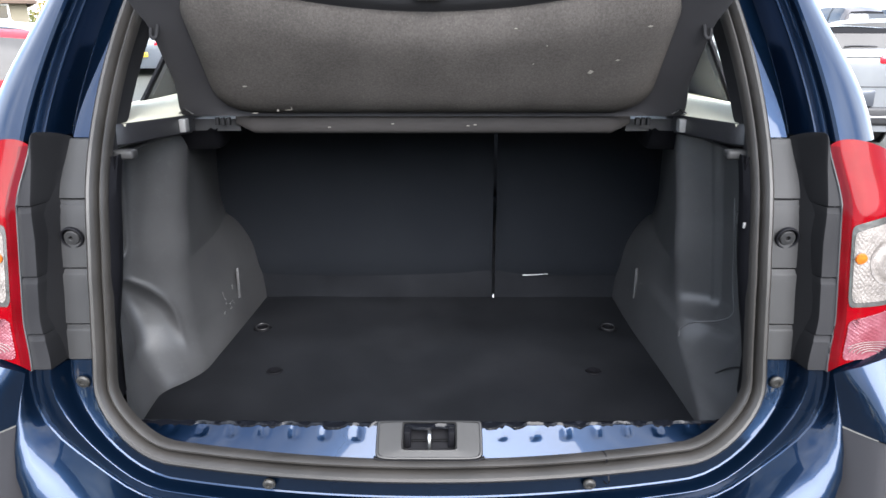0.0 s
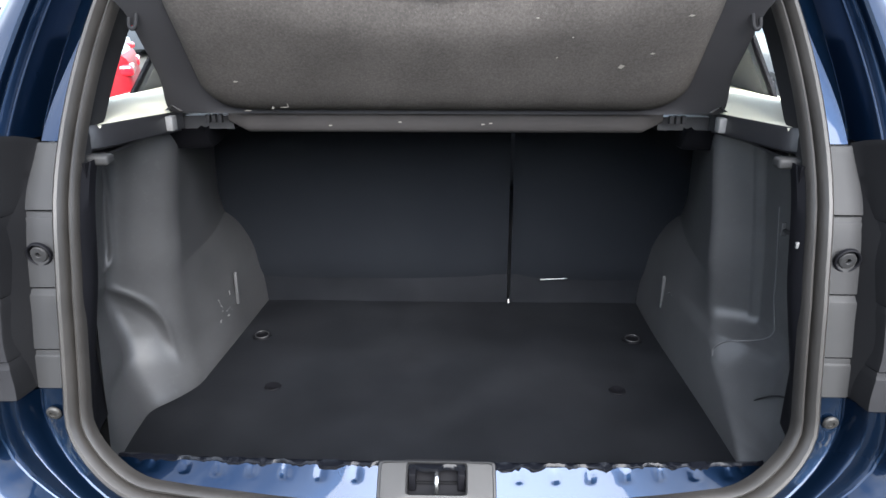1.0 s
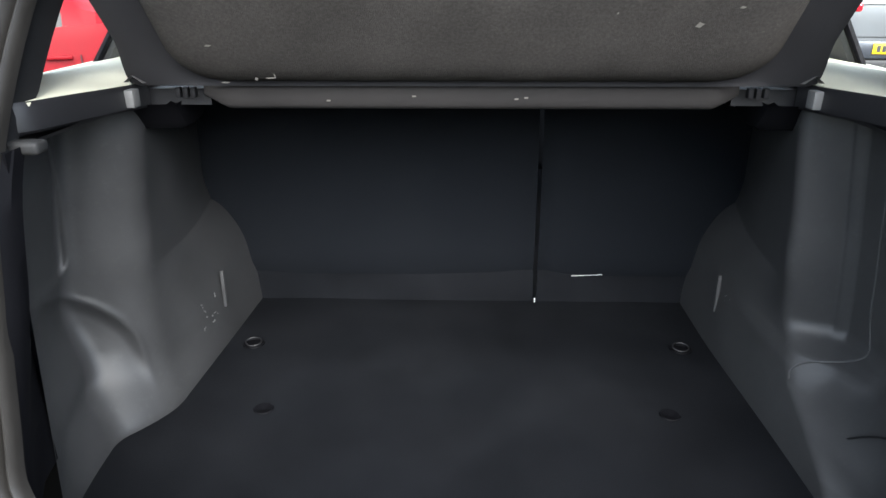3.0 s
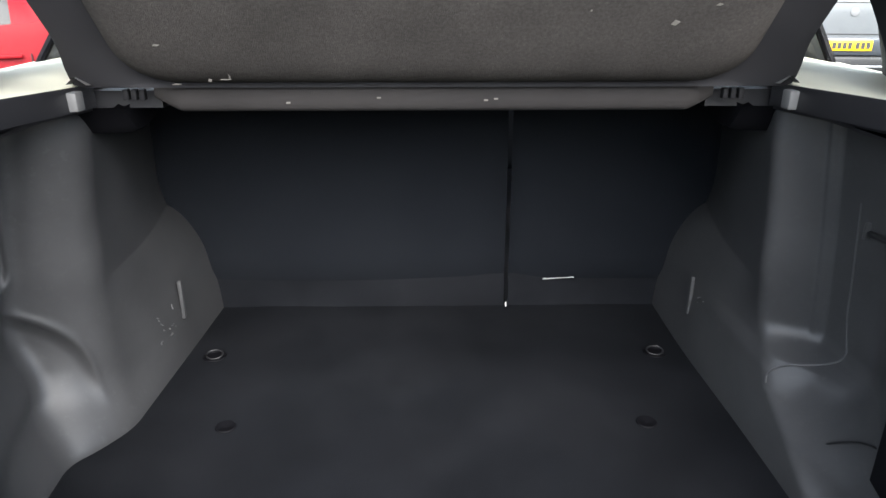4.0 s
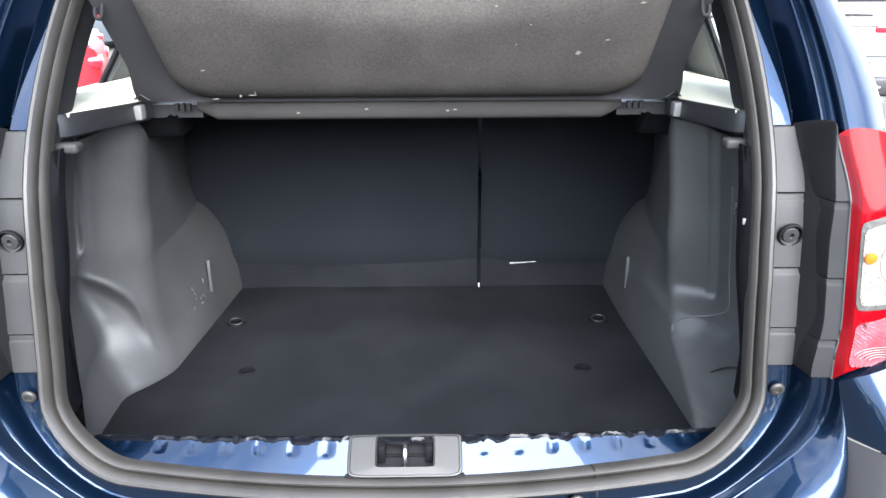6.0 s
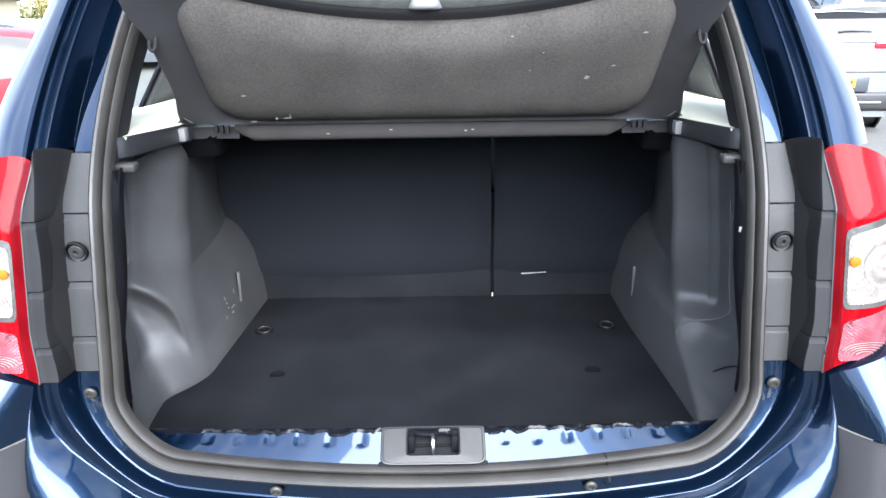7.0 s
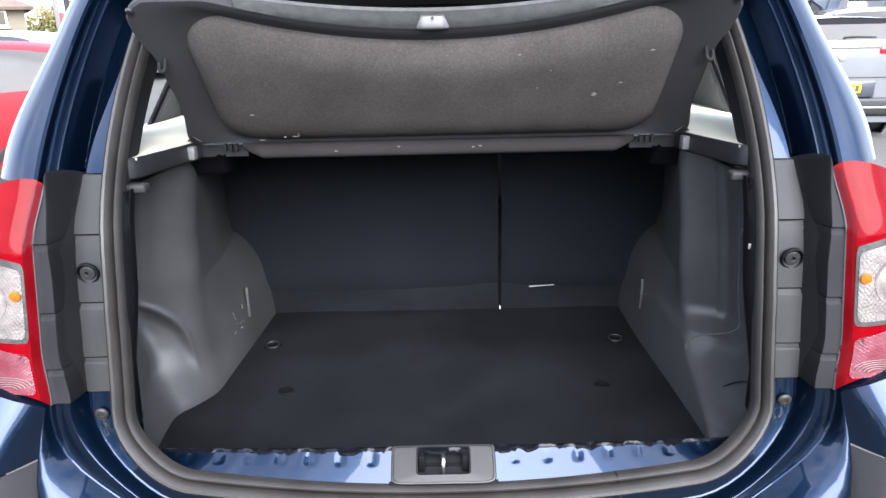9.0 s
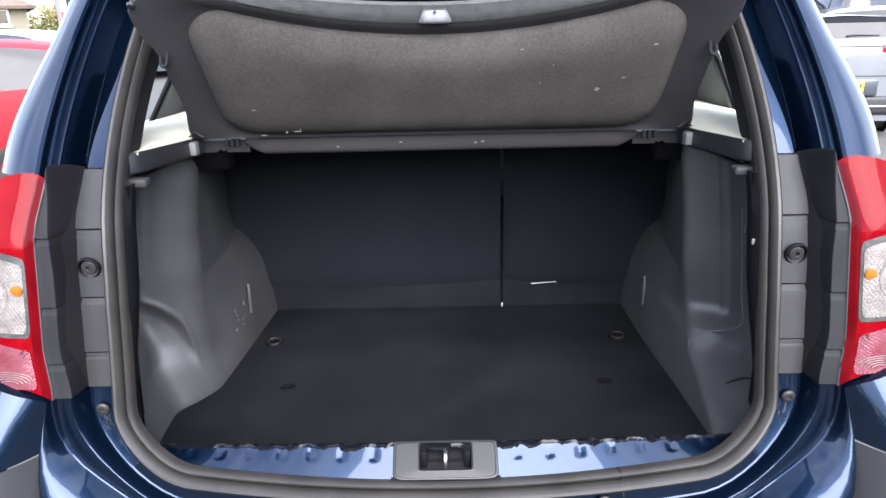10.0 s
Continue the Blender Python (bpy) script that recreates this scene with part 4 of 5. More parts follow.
rim_r, po = loop_resample(rim), loop_resample(panel_o)
rows = [[on_flap(p.x, p.y, -0.012) for p in rim_r], [on_flap(p.x, p.y, -0.002) for p in rim_r],
        [on_flap(p.x * 0.994, 0.2 + (p.y - 0.2) * 0.985, 0.002) for p in rim_r],
        [on_flap(*(p.lerp(q, 0.35)), 0.003) for p, q in zip(rim_r, po)], [on_flap(*(p.lerp(q, 0.75)), -0.004) for p, q in zip(rim_r, po)], [on_flap(p.x, p.y, -0.006) for p in po]]
part("flap_border", loft(rows, close_cols=True), shelf_rim, shelf, "dark smooth border of the flap")
spine = [Vector((max(-0.335, min(0.335, p.x * 0.8)), 0.155)) for p in po]
rows = []
for f, h in ((0, -0.0065), (0.035, 0.001), (0.08, 0.0070), (0.14, 0.0130), (0.22, 0.0190), (0.32, 0.0240), (0.45, 0.0272), (0.62, 0.0285), (0.8, 0.0287), (1, 0.0287)):
    rows.append([on_flap(*p.lerp(q, f), h + 0.0005 * f * math.sin(31 * p.x)) for p, q in zip(po, spine)])
bm = loft(rows, close_cols=True)
part("felt_panel", bm, shelf_felt, shelf, "brown-grey felt underside with dust and stains")
# back of the flap
bm = bmesh.new()
bm.faces.new([bm.verts.new(on_flap(p.x, p.y, -0.012)) for p in rim_r])
part("flap_back", bm, shelf_rim, shelf)
# pale lip along the rear edge with its grip
rows = []
for k in range(61):
    x = -0.335 + 0.67 * k / 60
    fade = 1 - 0.45 * (abs(x) / 0.335) ** 2
    a = flap_rear(x)
    rows.append([on_flap(x, a - 0.003, 0.003), on_flap(x, a + 0.0, 0.004), on_flap(x, a + 0.016 * fade, 0.001), on_flap(x, a + 0.031 * fade, -0.004), on_flap(x, a + 0.033 * fade, -0.010), on_flap(x, a, -0.016)])
part("lip", loft(rows), lip_grey, shelf, "pale grey lip along the rear edge")
rows = []
for k in range(9):
    f = k / 8
    rows.append([on_flap(-0.003 + u * (0.029 - 0.010 * f), 0.319 + 0.028 * f, 0.004 + 0.012 * math.sin(math.pi * min(1, 0.15 + f)) * (1 - abs(u) ** 6)) for u in (i / 10 - 1 for i in range(21))])
part("grip", loft(rows), grip_grey, shelf, "pale grey moulded grip")
part("grip_hole", lathe([(0.0028, 0.0), (0.002, 0.001), (0.0, 0.001)], Matrix.Translation(on_flap(-0.003, 0.345, 0.010)) @ Matrix.Rotation(radians(48), 4, "X"), 12), black_plastic, shelf)
for s in (-1, 1):
    # cord hooks on the flap's edges
    part("cord_hook", tube(smooth_line([(s * 0.491, 0.266, 1.372), (s * 0.492, 0.258, 1.352), (s * 0.497, 0.256, 1.347), (s * 0.502, 0.258, 1.352), (s * 0.503, 0.264, 1.364)], 5), 0.0034, 8), surround_grey, shelf)
    part("cord_pin", lathe([(0.007, 0.0), (0.006, 0.005), (0.0, 0.006)], Matrix.Translation(on_flap(s * 0.512, 0.368, 0.002)) @ Matrix.Rotation(radians(138), 4, "X"), 14), black_plastic, shelf)
    rows = [[Vector((s * 0.498, 0.408, 1.196)), Vector((s * 0.512, 0.404, 1.208)), Vector((s * 0.527, 0.408, 1.197))], [Vector((s * 0.498, 0.425, 1.194)), Vector((s * 0.512, 0.42, 1.205)), Vector((s * 0.527, 0.425, 1.195))]]
    part("corner_tab", loft(rows), clip_grey, shelf)
# fixed front of the shelf with its rounded rear bar
bar = [(0.0, 0.012), (-0.006, 0.008), (-0.010, 0.0), (-0.011, -0.012), (-0.008, -0.024), (-0.002, -0.030), (0.010, -0.033)]
rows = []
for k in range(41):
    x = -0.425 + 0.85 * k / 40
    e = smoothstep(0.425, 0.385, abs(x))
    rows.append([Vector((x, 0.452 + y * e + 0.012 * (1 - e), 1.182 + z * (0.35 + 0.65 * e))) for y, z in bar] + [Vector((x, 0.60, 1.150)), Vector((x, 0.92, 1.160)), Vector((x, 0.92, 1.185)), Vector((x, 0.46, 1.192))])
part("fixed_front", loft(rows), bar_felt, shelf, "rounded rear bar of the fixed shelf part")
for s in (-1, 1):
    rows = [[Vector((s * x, y, z)) for y, z in ((0.478, 1.152), (0.478, 1.178), (0.60, 1.176), (0.92, 1.176), (0.92, 1.160), (0.60, 1.150))] for x in (0.420, 0.47, 0.535, 0.62)]
    part("shelf_wing", loft(rows, close_cols=True), rail_dark, shelf, "black plastic wing of the fixed shelf part")
flecks = material("white_dust", (0.15, 0.14, 0.125), 0.9)
for x, a, w, h in ((-0.312, 0.062, 0.006, 0.007), (-0.290, 0.064, 0.016, 0.002), (-0.283, 0.070, 0.002, 0.012), (-0.362, 0.131, 0.010, 0.004), (0.30, 0.17, 0.011, 0.010), (0.19, 0.19, 0.003, 0.004), (0.21, 0.235, 0.003, 0.003), (0.345, 0.2, 0.008, 0.004), (-0.36, 0.055, 0.014, 0.003), (0.385, 0.28, 0.01, 0.004), (0.15, 0.275, 0.006, 0.002)):
    q = [on_flap(x + u * w / 2, a + v * h / 2, 0.0292) for u, v in ((-1, -0.6), (0.2, -1), (1, 0.3), (-0.3, 1))]
    bm = bmesh.new()
    bm.faces.new([bm.verts.new(p) for p in q])
    part("dust_mark", thicken(bm, 0.0006), flecks, shelf)
for x, z in ((-0.085, 1.172), (0.075, 1.168), (0.09, 1.17), (-0.22, 1.165)):
    part("dust_mark", box(x - 0.003, x + 0.003, 0.4400, 0.4415, z - 0.0012, z + 0.0012, 0), flecks, shelf)

# ---- the rest of the car's shell ----
for side in (-1, 1):
    rows = []
    for y, w in ((0.17, 0.80), (0.30, 0.835), (0.7, 0.865), (1.6, 0.875), (2.6, 0.865), (3.15, 0.82), (3.4, 0.70)):
        top = 1.180 if y < 2.3 else 1.180 - 0.28 * (y - 2.3) / 1.1
        rows.append([Vector((side * (w - 0.07), y, 0.10)), Vector((side * (w - 0.02), y, 0.16)), Vector((side * w, y, 0.55)), Vector((side * (w - 0.01), y, 0.85)), Vector((side * (w - 0.05), y, 1.08)), Vector((side * (w - 0.075), y, top))])
    part("body_side", loft(rows), paint, car)
    rows = []
    for y in (0.95, 1.4, 1.9):
        rows.append([Vector((side * 0.73, y, 1.20)), Vector((side * 0.66, y, 1.40)), Vector((side * 0.585, y, 1.57))])
    pane = part("side_window", loft(rows), glass, car, "clear side window")
    pane.visible_shadow = False
    rows = [[Vector((side * 0.725, 2.3, 1.20)), Vector((side * 0.72, 2.42, 1.20))], [Vector((side * 0.585, 1.75, 1.575)), Vector((side * 0.585, 1.85, 1.575))]]
    part("windscreen_pillar", loft(rows), paint, car)
    for y in (0.62, 3.0):
        c = Matrix.Translation((side * 0.80, y - 0.02, 0.22)) @ Matrix.Rotation(radians(90), 4, "Y")
        wheel = part("wheel", lathe([(0.20, -0.10), (0.30, -0.10), (0.335, -0.07), (0.34, 0.0), (0.335, 0.07), (0.30, 0.10), (0.20, 0.09)], c, 32), tyre_rubber, car, "black tyre on an alloy rim")
        part("rim", lathe([(0.20, 0.085), (0.19, 0.05), (0.06, 0.06), (0.05, 0.075), (0.0, 0.075)], c if side > 0 else c @ Matrix.Rotation(math.pi, 4, "X"), 28), alloy, wheel)
rows = [[Vector((u * 0.60, y, 1.60 + 0.045 * (1 - u * u) - 0.10 * smoothstep(1.3, 1.9, y))) for u in (k / 10 - 1 for k in range(21))] for y in (0.315, 0.7, 1.2, 1.6, 1.85)]
part("roof", thicken(loft(rows), 0.004), paint, car)
rows = [[Vector((u * 0.58, y, 1.565 + 0.035 * (1 - u * u) - 0.10 * smoothstep(1.3, 1.9, y))) for u in (k / 10 - 1 for k in range(21))] for y in (0.33, 0.7, 1.2, 1.6, 1.85)]
part("headliner", loft(rows), headliner, car, "pale grey headliner")
rows = [[Vector((u * 0.62, 1.85 + 0.55 * f, 1.52 - 0.34 * f)) for u in (-1, 0, 1)] for f in (0, 0.5, 1)]
part("windscreen", loft(rows), grey_glass, car)
rows = [[Vector((u * 0.74, y, z)) for u in (-1, -0.6, 0, 0.6, 1)] for y, z in ((2.30, 1.17), (2.7, 1.13), (3.2, 1.02), (3.45, 0.85), (3.48, 0.4), (3.4, 0.14))]
part("bonnet", loft(rows), paint, car)
for x in (-0.38, 0.0, 0.38):
    rest = part("head_restraint", box(x - 0.12, x + 0.12, 0.99, 1.07, 1.24, 1.37, 0.03, 4), seat_cloth, car, "dark cloth head restraint")
for x in (-0.36, 0.36):
    part("front_seat", box(x - 0.24, x + 0.24, 1.75, 1.88, 0.7, 1.36, 0.05, 4), seat_cloth, car, "dark front seat back")
part("cabin_floor", box(-0.76, 0.76, 0.98, 3.3, 0.30, 0.34, 0), black_plastic, car)
part("dashboard", box(-0.70, 0.70, 2.25, 2.6, 0.75, 1.13, 0.05, 3), black_plastic, car)
part("underbody", box(-0.70, 0.70, 0.05, 3.3, 0.10, 0.16, 0), black_plastic, car)
rows = [[Vector((u * 0.62, -0.03 + 0.05 * u * u, z)) for u in (-1, -0.5, 0, 0.5, 1)] for z in (0.16, 0.66)]
part("rear_panel", loft(rows), black_plastic, car)
# raised tailgate above the camera
gate = new("tailgate")
gate.parent = car
tagged(gate, "raised blue tailgate")
def gate_point(u, f, out=0.0):
    """On the raised tailgate: u across, f from the hinge to its lower edge, out from the inner face."""
    w = 0.50 + 0.11 * f
    return Vector((u * w, 0.28 - 1.14 * f + 0.05 * u * u + 0.15 * out, 1.68 + 0.74 * f + 0.05 * math.sin(math.pi * f) - 0.05 * u * u + out))


def gate_slab(u0, u1, f0, f1):
    return thicken(loft([[gate_point(u0 + (u1 - u0) * i / 10, f0 + (f1 - f0) * k / 6) for i in range(11)] for k in range(7)]), 0.004)


for nm, span in (("lower_panel", (-1, 1, 0.54, 1)), ("upper_frame", (-1, 1, 0, 0.09)), ("side_frame", (-1, -0.86, 0.09, 0.54)), ("side_frame", (0.86, 1, 0.09, 0.54))):
    part(nm, gate_slab(*span), rail_dark, gate)
part("outer_skin", loft([[gate_point(u / 8 - 1, 0.54 + 0.46 * k / 6, 0.06) for u in range(17)] for k in range(7)]), paint, gate)
pane = part("rear_window", loft([[gate_point(0.87 * (u / 8 - 1), 0.085 + 0.46 * k / 6, 0.02) for u in range(17)] for k in range(7)]), tinted_glass, gate, "tinted rear window")
pane.visible_shadow = False

# ---- parked cars round about ----
def car_material(name, colour, metal=0.0):
    return material(name, colour, 0.35, metal, big=2, coat=0.5)


red_paint = material("red_car_paint", (0.18, 0.003, 0.007), 0.5, big=2, spec=0.2)
white_paint = car_material("white_car_paint", (0.20, 0.205, 0.21))
silver_paint = car_material("silver_car_paint", (0.10, 0.105, 0.110))
dark_paint = car_material("grey_car_paint", (0.05, 0.055, 0.065), 0.4)
plate_yellow = material("yellow_plate", (0.55, 0.34, 0.01), 0.4)
plate_black = material("plate_character", (0.03, 0.03, 0.03), 0.5)
red_lens = material("red_rear_lens", (0.6, 0.01, 0.02), 0.15, coat=1.0)

# profile stations along a hatchback, rear to front: (y, belt height, roof height or 0, half width)
STATIONS = ((0.0, 0.78, 0.0, 0.74), (0.04, 1.00, 0.0, 0.82), (0.20, 1.02, 1.32, 0.87), (0.55, 1.00, 1.48, 0.89), (1.2, 0.97, 1.53, 0.90), (1.9, 0.94, 1.53, 0.90),
            (2.5, 0.92, 1.46, 0.89), (3.05, 0.92, 1.12, 0.89), (3.2, 0.91, 0.0, 0.885), (3.7, 0.84, 0.0, 0.87), (4.05, 0.72, 0.0, 0.82), (4.2, 0.60, 0.0, 0.70))


def parked_car(label, m, body_mat, glass_mat, length=4.2, height=1.53, plate=True, cladding=False, belt_up=0.0, tail=0.0, handles=(0.82, 1.85), handle_up=0.0):
    """A parked hatchback with its rear at the pose's origin and its nose along +y."""
    c = thing("parked_car", label, "car")
    ky, kz = length / 4.2, height / 1.53
    hull = []
    for y, belt, roof, w in STATIONS:
        belt += belt_up if y < 3.1 else 0.3 * belt_up
        hull.append([Vector((u * w * s, y * ky, z * kz)) for s, u, z in ((-1, 0.0, 0.22), (-1, 0.90, 0.22), (-1, 0.985, 0.34), (-1, 1.0, 0.60), (-1, 0.985, belt - 0.10), (-1, 0.955, belt),
                     (-1, 0.5, belt + 0.02), (1, 0.5, belt + 0.02), (1, 0.955, belt), (1, 0.985, belt - 0.10), (1, 1.0, 0.60), (1, 0.985, 0.34), (1, 0.90, 0.22), (1, 0.0, 0.22))])
    hull = [[p for p in r] for r in hull]
    fine = list(zip(*[smooth_line(col, 4) for col in zip(*hull)]))
    bm = loft([list(r) for r in fine], close_cols=True)
    bm.faces.new([v for v in bm.verts][:14])
    bm.faces.new(list(reversed([v for v in bm.verts][-14:])))
    part("body", bm, body_mat, c)
    cabin = [(y, b + belt_up, max(r, tail + 0.04 * min(1, y)) if y < 2 else r, w) for y, b, r, w in STATIONS if r]
    def section(y, b, r, w, grow=0.0):
        return [Vector((s * (w * k + grow), y * ky, z * kz)) for s, k, z in ((-1, 0.94, b - 0.01), (-1, 0.86, b + (r - b) * 0.55), (-1, 0.74, r - 0.05), (-1, 0.62, r - 0.01), (0, 0, r + 0.015), (1, 0.62, r - 0.01), (1, 0.74, r - 0.05), (1, 0.86, b + (r - b) * 0.55), (1, 0.94, b - 0.01))]
    secs = [section(*s) for s in cabin]
    rows = list(zip(*[smooth_line(col, 4) for col in zip(*secs)]))
    for nm, a, b2 in (("side_glass", 0, 2), ("side_glass", 6, 8)):
        part(nm, loft([list(r)[a:b2 + 1] for r in rows]), glass_mat, c)
    part("roof", loft([list(r)[2:7] for r in rows[:-5]]), body_mat, c)
    # sloping tailgate window between the rear pillars, under a dark spoiler
    y0, b0, r0, w0 = cabin[0]
    low = [Vector((u * w0, (0.05 + 0.03 * u * u) * ky, (b0 + 0.012) * kz)) for u in (-0.84, -0.42, 0, 0.42, 0.84)]
    mid = [Vector((u * w0, (0.15 + 0.03 * u * u) * ky, (b0 + 0.72 * (r0 - b0)) * kz)) for u in (-0.76, -0.38, 0, 0.38, 0.76)]
    high = [Vector((u * w0, 0.20 * ky, (r0 - 0.01 + 0.015 * (u == 0)) * kz)) for u in (-0.70, -0.35, 0, 0.35, 0.70)]
    part("rear_window", loft([low, mid]), glass_mat, c)
    part("spoiler", loft([mid, high]), deep_black, c)
    for s in (-1, 1):
        i = 0 if s < 0 else 4
        q = secs[0] if s < 0 else list(reversed(secs[0]))
        part("rear_pillar", loft([[q[0], q[1], q[2]], [low[i], mid[i], high[i]]]), body_mat, c)
        o = Vector((s * 0.006, 0, 0))
        part("quarter_pillar", loft([[p + o for p in (list(r)[:3] if s < 0 else list(r)[6:])] for r in rows[:4]]), body_mat, c)
    part("windscreen", loft([list(r)[1:8] for r in rows[-6:]]), glass_mat, c)
    for s in (-1, 1):
        for yy in (1.38, 2.35):
            k = max(0, min(len(rows) - 1, int((yy - 0.2) / 2.85 * (len(rows) - 1))))
            a, b2, d = (list(rows[k])[i] for i in ((0, 1, 2) if s < 0 else (8, 7, 6)))
            o = Vector((s * 0.006, 0, 0))
            wd = Vector((0, 0.05, 0))
            part("pillar", loft([[a + o - wd, a + o + wd], [b2 + o - wd * 0.9, b2 + o + wd * 0.9], [d + o - wd * 0.8, d + o + wd * 0.8]]), body_mat if yy < 1 else black_plastic, c)
        for yy in handles:
            part("door_handle", box(*sorted((s * 0.885, s * 0.918)), yy * ky - 0.10, yy * ky + 0.10, (0.84 + belt_up + handle_up) * kz, (0.87 + belt_up + handle_up) * kz, 0.008), body_mat, c)
            part("door_gap", box(*sorted((s * 0.880, s * 0.9045)), yy * ky - 0.162, yy * ky - 0.155, 0.32 * kz, 0.93 * kz, 0), black_plastic, c)
        part("tail_lamp", box(*sorted((s * 0.44, s * 0.835)), -0.012, 0.16, (0.85 + belt_up) * kz, (0.95 + belt_up) * kz, 0.03, 3), red_lens, c, "red tail lamp")
        part("headlamp", box(*sorted((s * 0.50, s * 0.82)), 3.88 * ky, 4.06 * ky, 0.62 * kz, 0.76 * kz, 0.03, 3), lens_clear, c)
        for yy in (0.78, 3.38):
            p = Matrix.Translation((s * 0.80, yy * ky, 0.32)) @ Matrix.Rotation(radians(90), 4, "Y")
            part("wheel_arch", lathe([(0.40, 0.075 if s > 0 else -0.075), (0.39, 0.104 * s), (0.36, 0.106 * s), (0.30, 0.09 * s)], p, 28), black_plastic, c)
            wheel = part("wheel", lathe([(0.20, -0.11), (0.29, -0.11), (0.32, -0.08), (0.32, 0.08), (0.29, 0.11), (0.20, 0.11)], p, 28), tyre_rubber, c)
            part("rim", lathe([(0.21, 0.10 * s), (0.19, 0.06 * s), (0.06, 0.075 * s), (0.0, 0.08 * s)], p, 24), alloy, wheel)
    if cladding:
        part("lower_bumper", box(-0.84, 0.84, -0.035, 0.25, 0.30, 0.55, 0.05, 3), black_plastic, c)
        part("bumper_inset", box(-0.44, 0.44, -0.04, 0.06, 0.55, 0.76, 0.02), dark_paint, c)
        part("rear_badge", lathe([(0.055, 0.0), (0.055, 0.008), (0.045, 0.012), (0.0, 0.010)], Matrix.Translation((0, 0.008, 1.06)) @ Matrix.Rotation(radians(80), 4, "X"), 24), clip_grey, c, "round chrome badge")
        part("bumper_strip", box(-0.62, 0.62, -0.047, -0.03, 0.405, 0.43, 0.004), alloy, c)
        for z, yy in ((1.17, 0.006), (0.80, -0.004)):
            part("panel_gap", box(-0.70, 0.70, yy, yy + 0.05, z - 0.006, z + 0.006, 0), black_plastic, c)
        part("wiper", tube(smooth_line([(0.0, 0.05, 1.30), (0.12, 0.06, 1.31), (0.40, 0.07, 1.30)], 4), 0.012), black_plastic, c)
    if plate:
        z = 0.67 if cladding else 0.60 * kz
        p = part("number_plate", box(-0.26, 0.26, -0.056, -0.044, z - 0.062, z + 0.062, 0.004), plate_yellow, c, "yellow number plate")
        for k in range(7):
            x = -0.215 + 0.062 * k + (0.03 if k > 3 else 0)
            part("plate_bar", box(x, x + 0.042, -0.060, -0.055, z - 0.036, z + 0.036, 0), plate_black, p)
    c.matrix_world = m
    return c


red = parked_car("red hatchback parked side-on behind the blue car", pose(-3.07, 5.86, GROUND, 0, 0, 112), red_paint, grey_glass, 4.2, 1.50, plate=False, belt_up=0.14, handles=(0.50, 1.60), handle_up=-0.08)
silver = parked_car("silver-white crossover seen from behind, dark lower bumper", pose(5.17, 8.15, GROUND, 0, 0, -6), silver_paint, grey_glass, 4.25, 1.57, cladding=True, belt_up=0.21, tail=1.49)
parked_car("white estate car parked beyond the crossover", pose(10.1, 12.4, GROUND, 0, 0, 62), white_paint, grey_glass, 4.4, 1.70, plate=False, tail=1.42)
parked_car("white hatchback parked behind the red car", pose(-5.75, 10.6, GROUND, 0, 0, 80), white_paint, dark_glass, 4.3, 1.62, plate=False)
brown_paint = car_material("grey_brown_car_paint", (0.075, 0.066, 0.062), 0.3)
parked_car("dark grey hatchback seen from behind on the rising ground", pose(-8.55, 19.0, ground_z(19.5), 0, 0, 14), dark_paint, dark_glass, 4.2, 1.5)
parked_car("grey-brown hatchback on the far terrace", pose(15.6, 25.6, ground_z(26.5), 0, 0, 4), brown_paint, dark_glass, 4.2, 1.54)
parked_car("pale grey hatchback on the far terrace", pose(13.5, 28.4, ground_z(29), 0, 0, -70), silver_paint, dark_glass, 4.2, 1.52, plate=False)
parked_car("white hatchback at the end of the far terrace", pose(18.6, 26.2, ground_z(27), 0, 0, 8), white_paint, dark_glass, 4.2, 1.52)
parked_car("white van-like car on the far terrace", pose(10.9, 26.6, ground_z(27), 0, 0, 5), white_paint, dark_glass, 4.4, 1.66)

# ---- house, sign pole and trees ----
plaster_wall = material("cream_plaster", (0.13, 0.115, 0.08), 0.9, base2=(0.16, 0.14, 0.10), big=1.2, grain=0.3, grain_scale=60)
roof_tile = material("brown_roof_tiles", (0.085, 0.06, 0.045), 0.85, base2=(0.12, 0.085, 0.065), big=2, grain=0.6, grain_scale=14)
white_gloss = material("white_gloss", (0.8, 0.8, 0.8), 0.4)
sign_red = material("sign_red", (0.6, 0.03, 0.03), 0.4)
bark = material("bark", (0.09, 0.07, 0.05), 0.9, grain=0.6, grain_scale=40)
leaf_green = material("autumn_green_leaves", (0.05, 0.065, 0.018), 0.7, base2=(0.10, 0.095, 0.025), big=0.6)
leaf_gold = material("autumn_gold_leaves", (0.13, 0.095, 0.022), 0.7, base2=(0.18, 0.125, 0.03), big=0.6)

house = thing("house", "cream plastered bungalow with a brown tiled roof", "house")
hx0, hx1, hy0, hy1 = -36.8, -22.3, 38.0, 46.0
house_foot, eaves = ground_z(40), 3.0
wall_bm = box(hx0, hx1, hy0, hy1, house_foot, eaves, 0.02)
wall = part("wall", wall_bm, plaster_wall, house)
rows = [[(hx0 - 0.5, hy0 - 0.5, eaves - 0.05), (hx1 + 0.5, hy0 - 0.5, eaves - 0.05)], [(hx0 + 4, (hy0 + hy1) / 2, 5.3), (hx1 - 4, (hy0 + hy1) / 2, 5.3)], [(hx0 - 0.5, hy1 + 0.5, eaves - 0.05), (hx1 + 0.5, hy1 + 0.5, eaves - 0.05)]]
bm = loft([[Vector(p) for p in r] for r in rows])
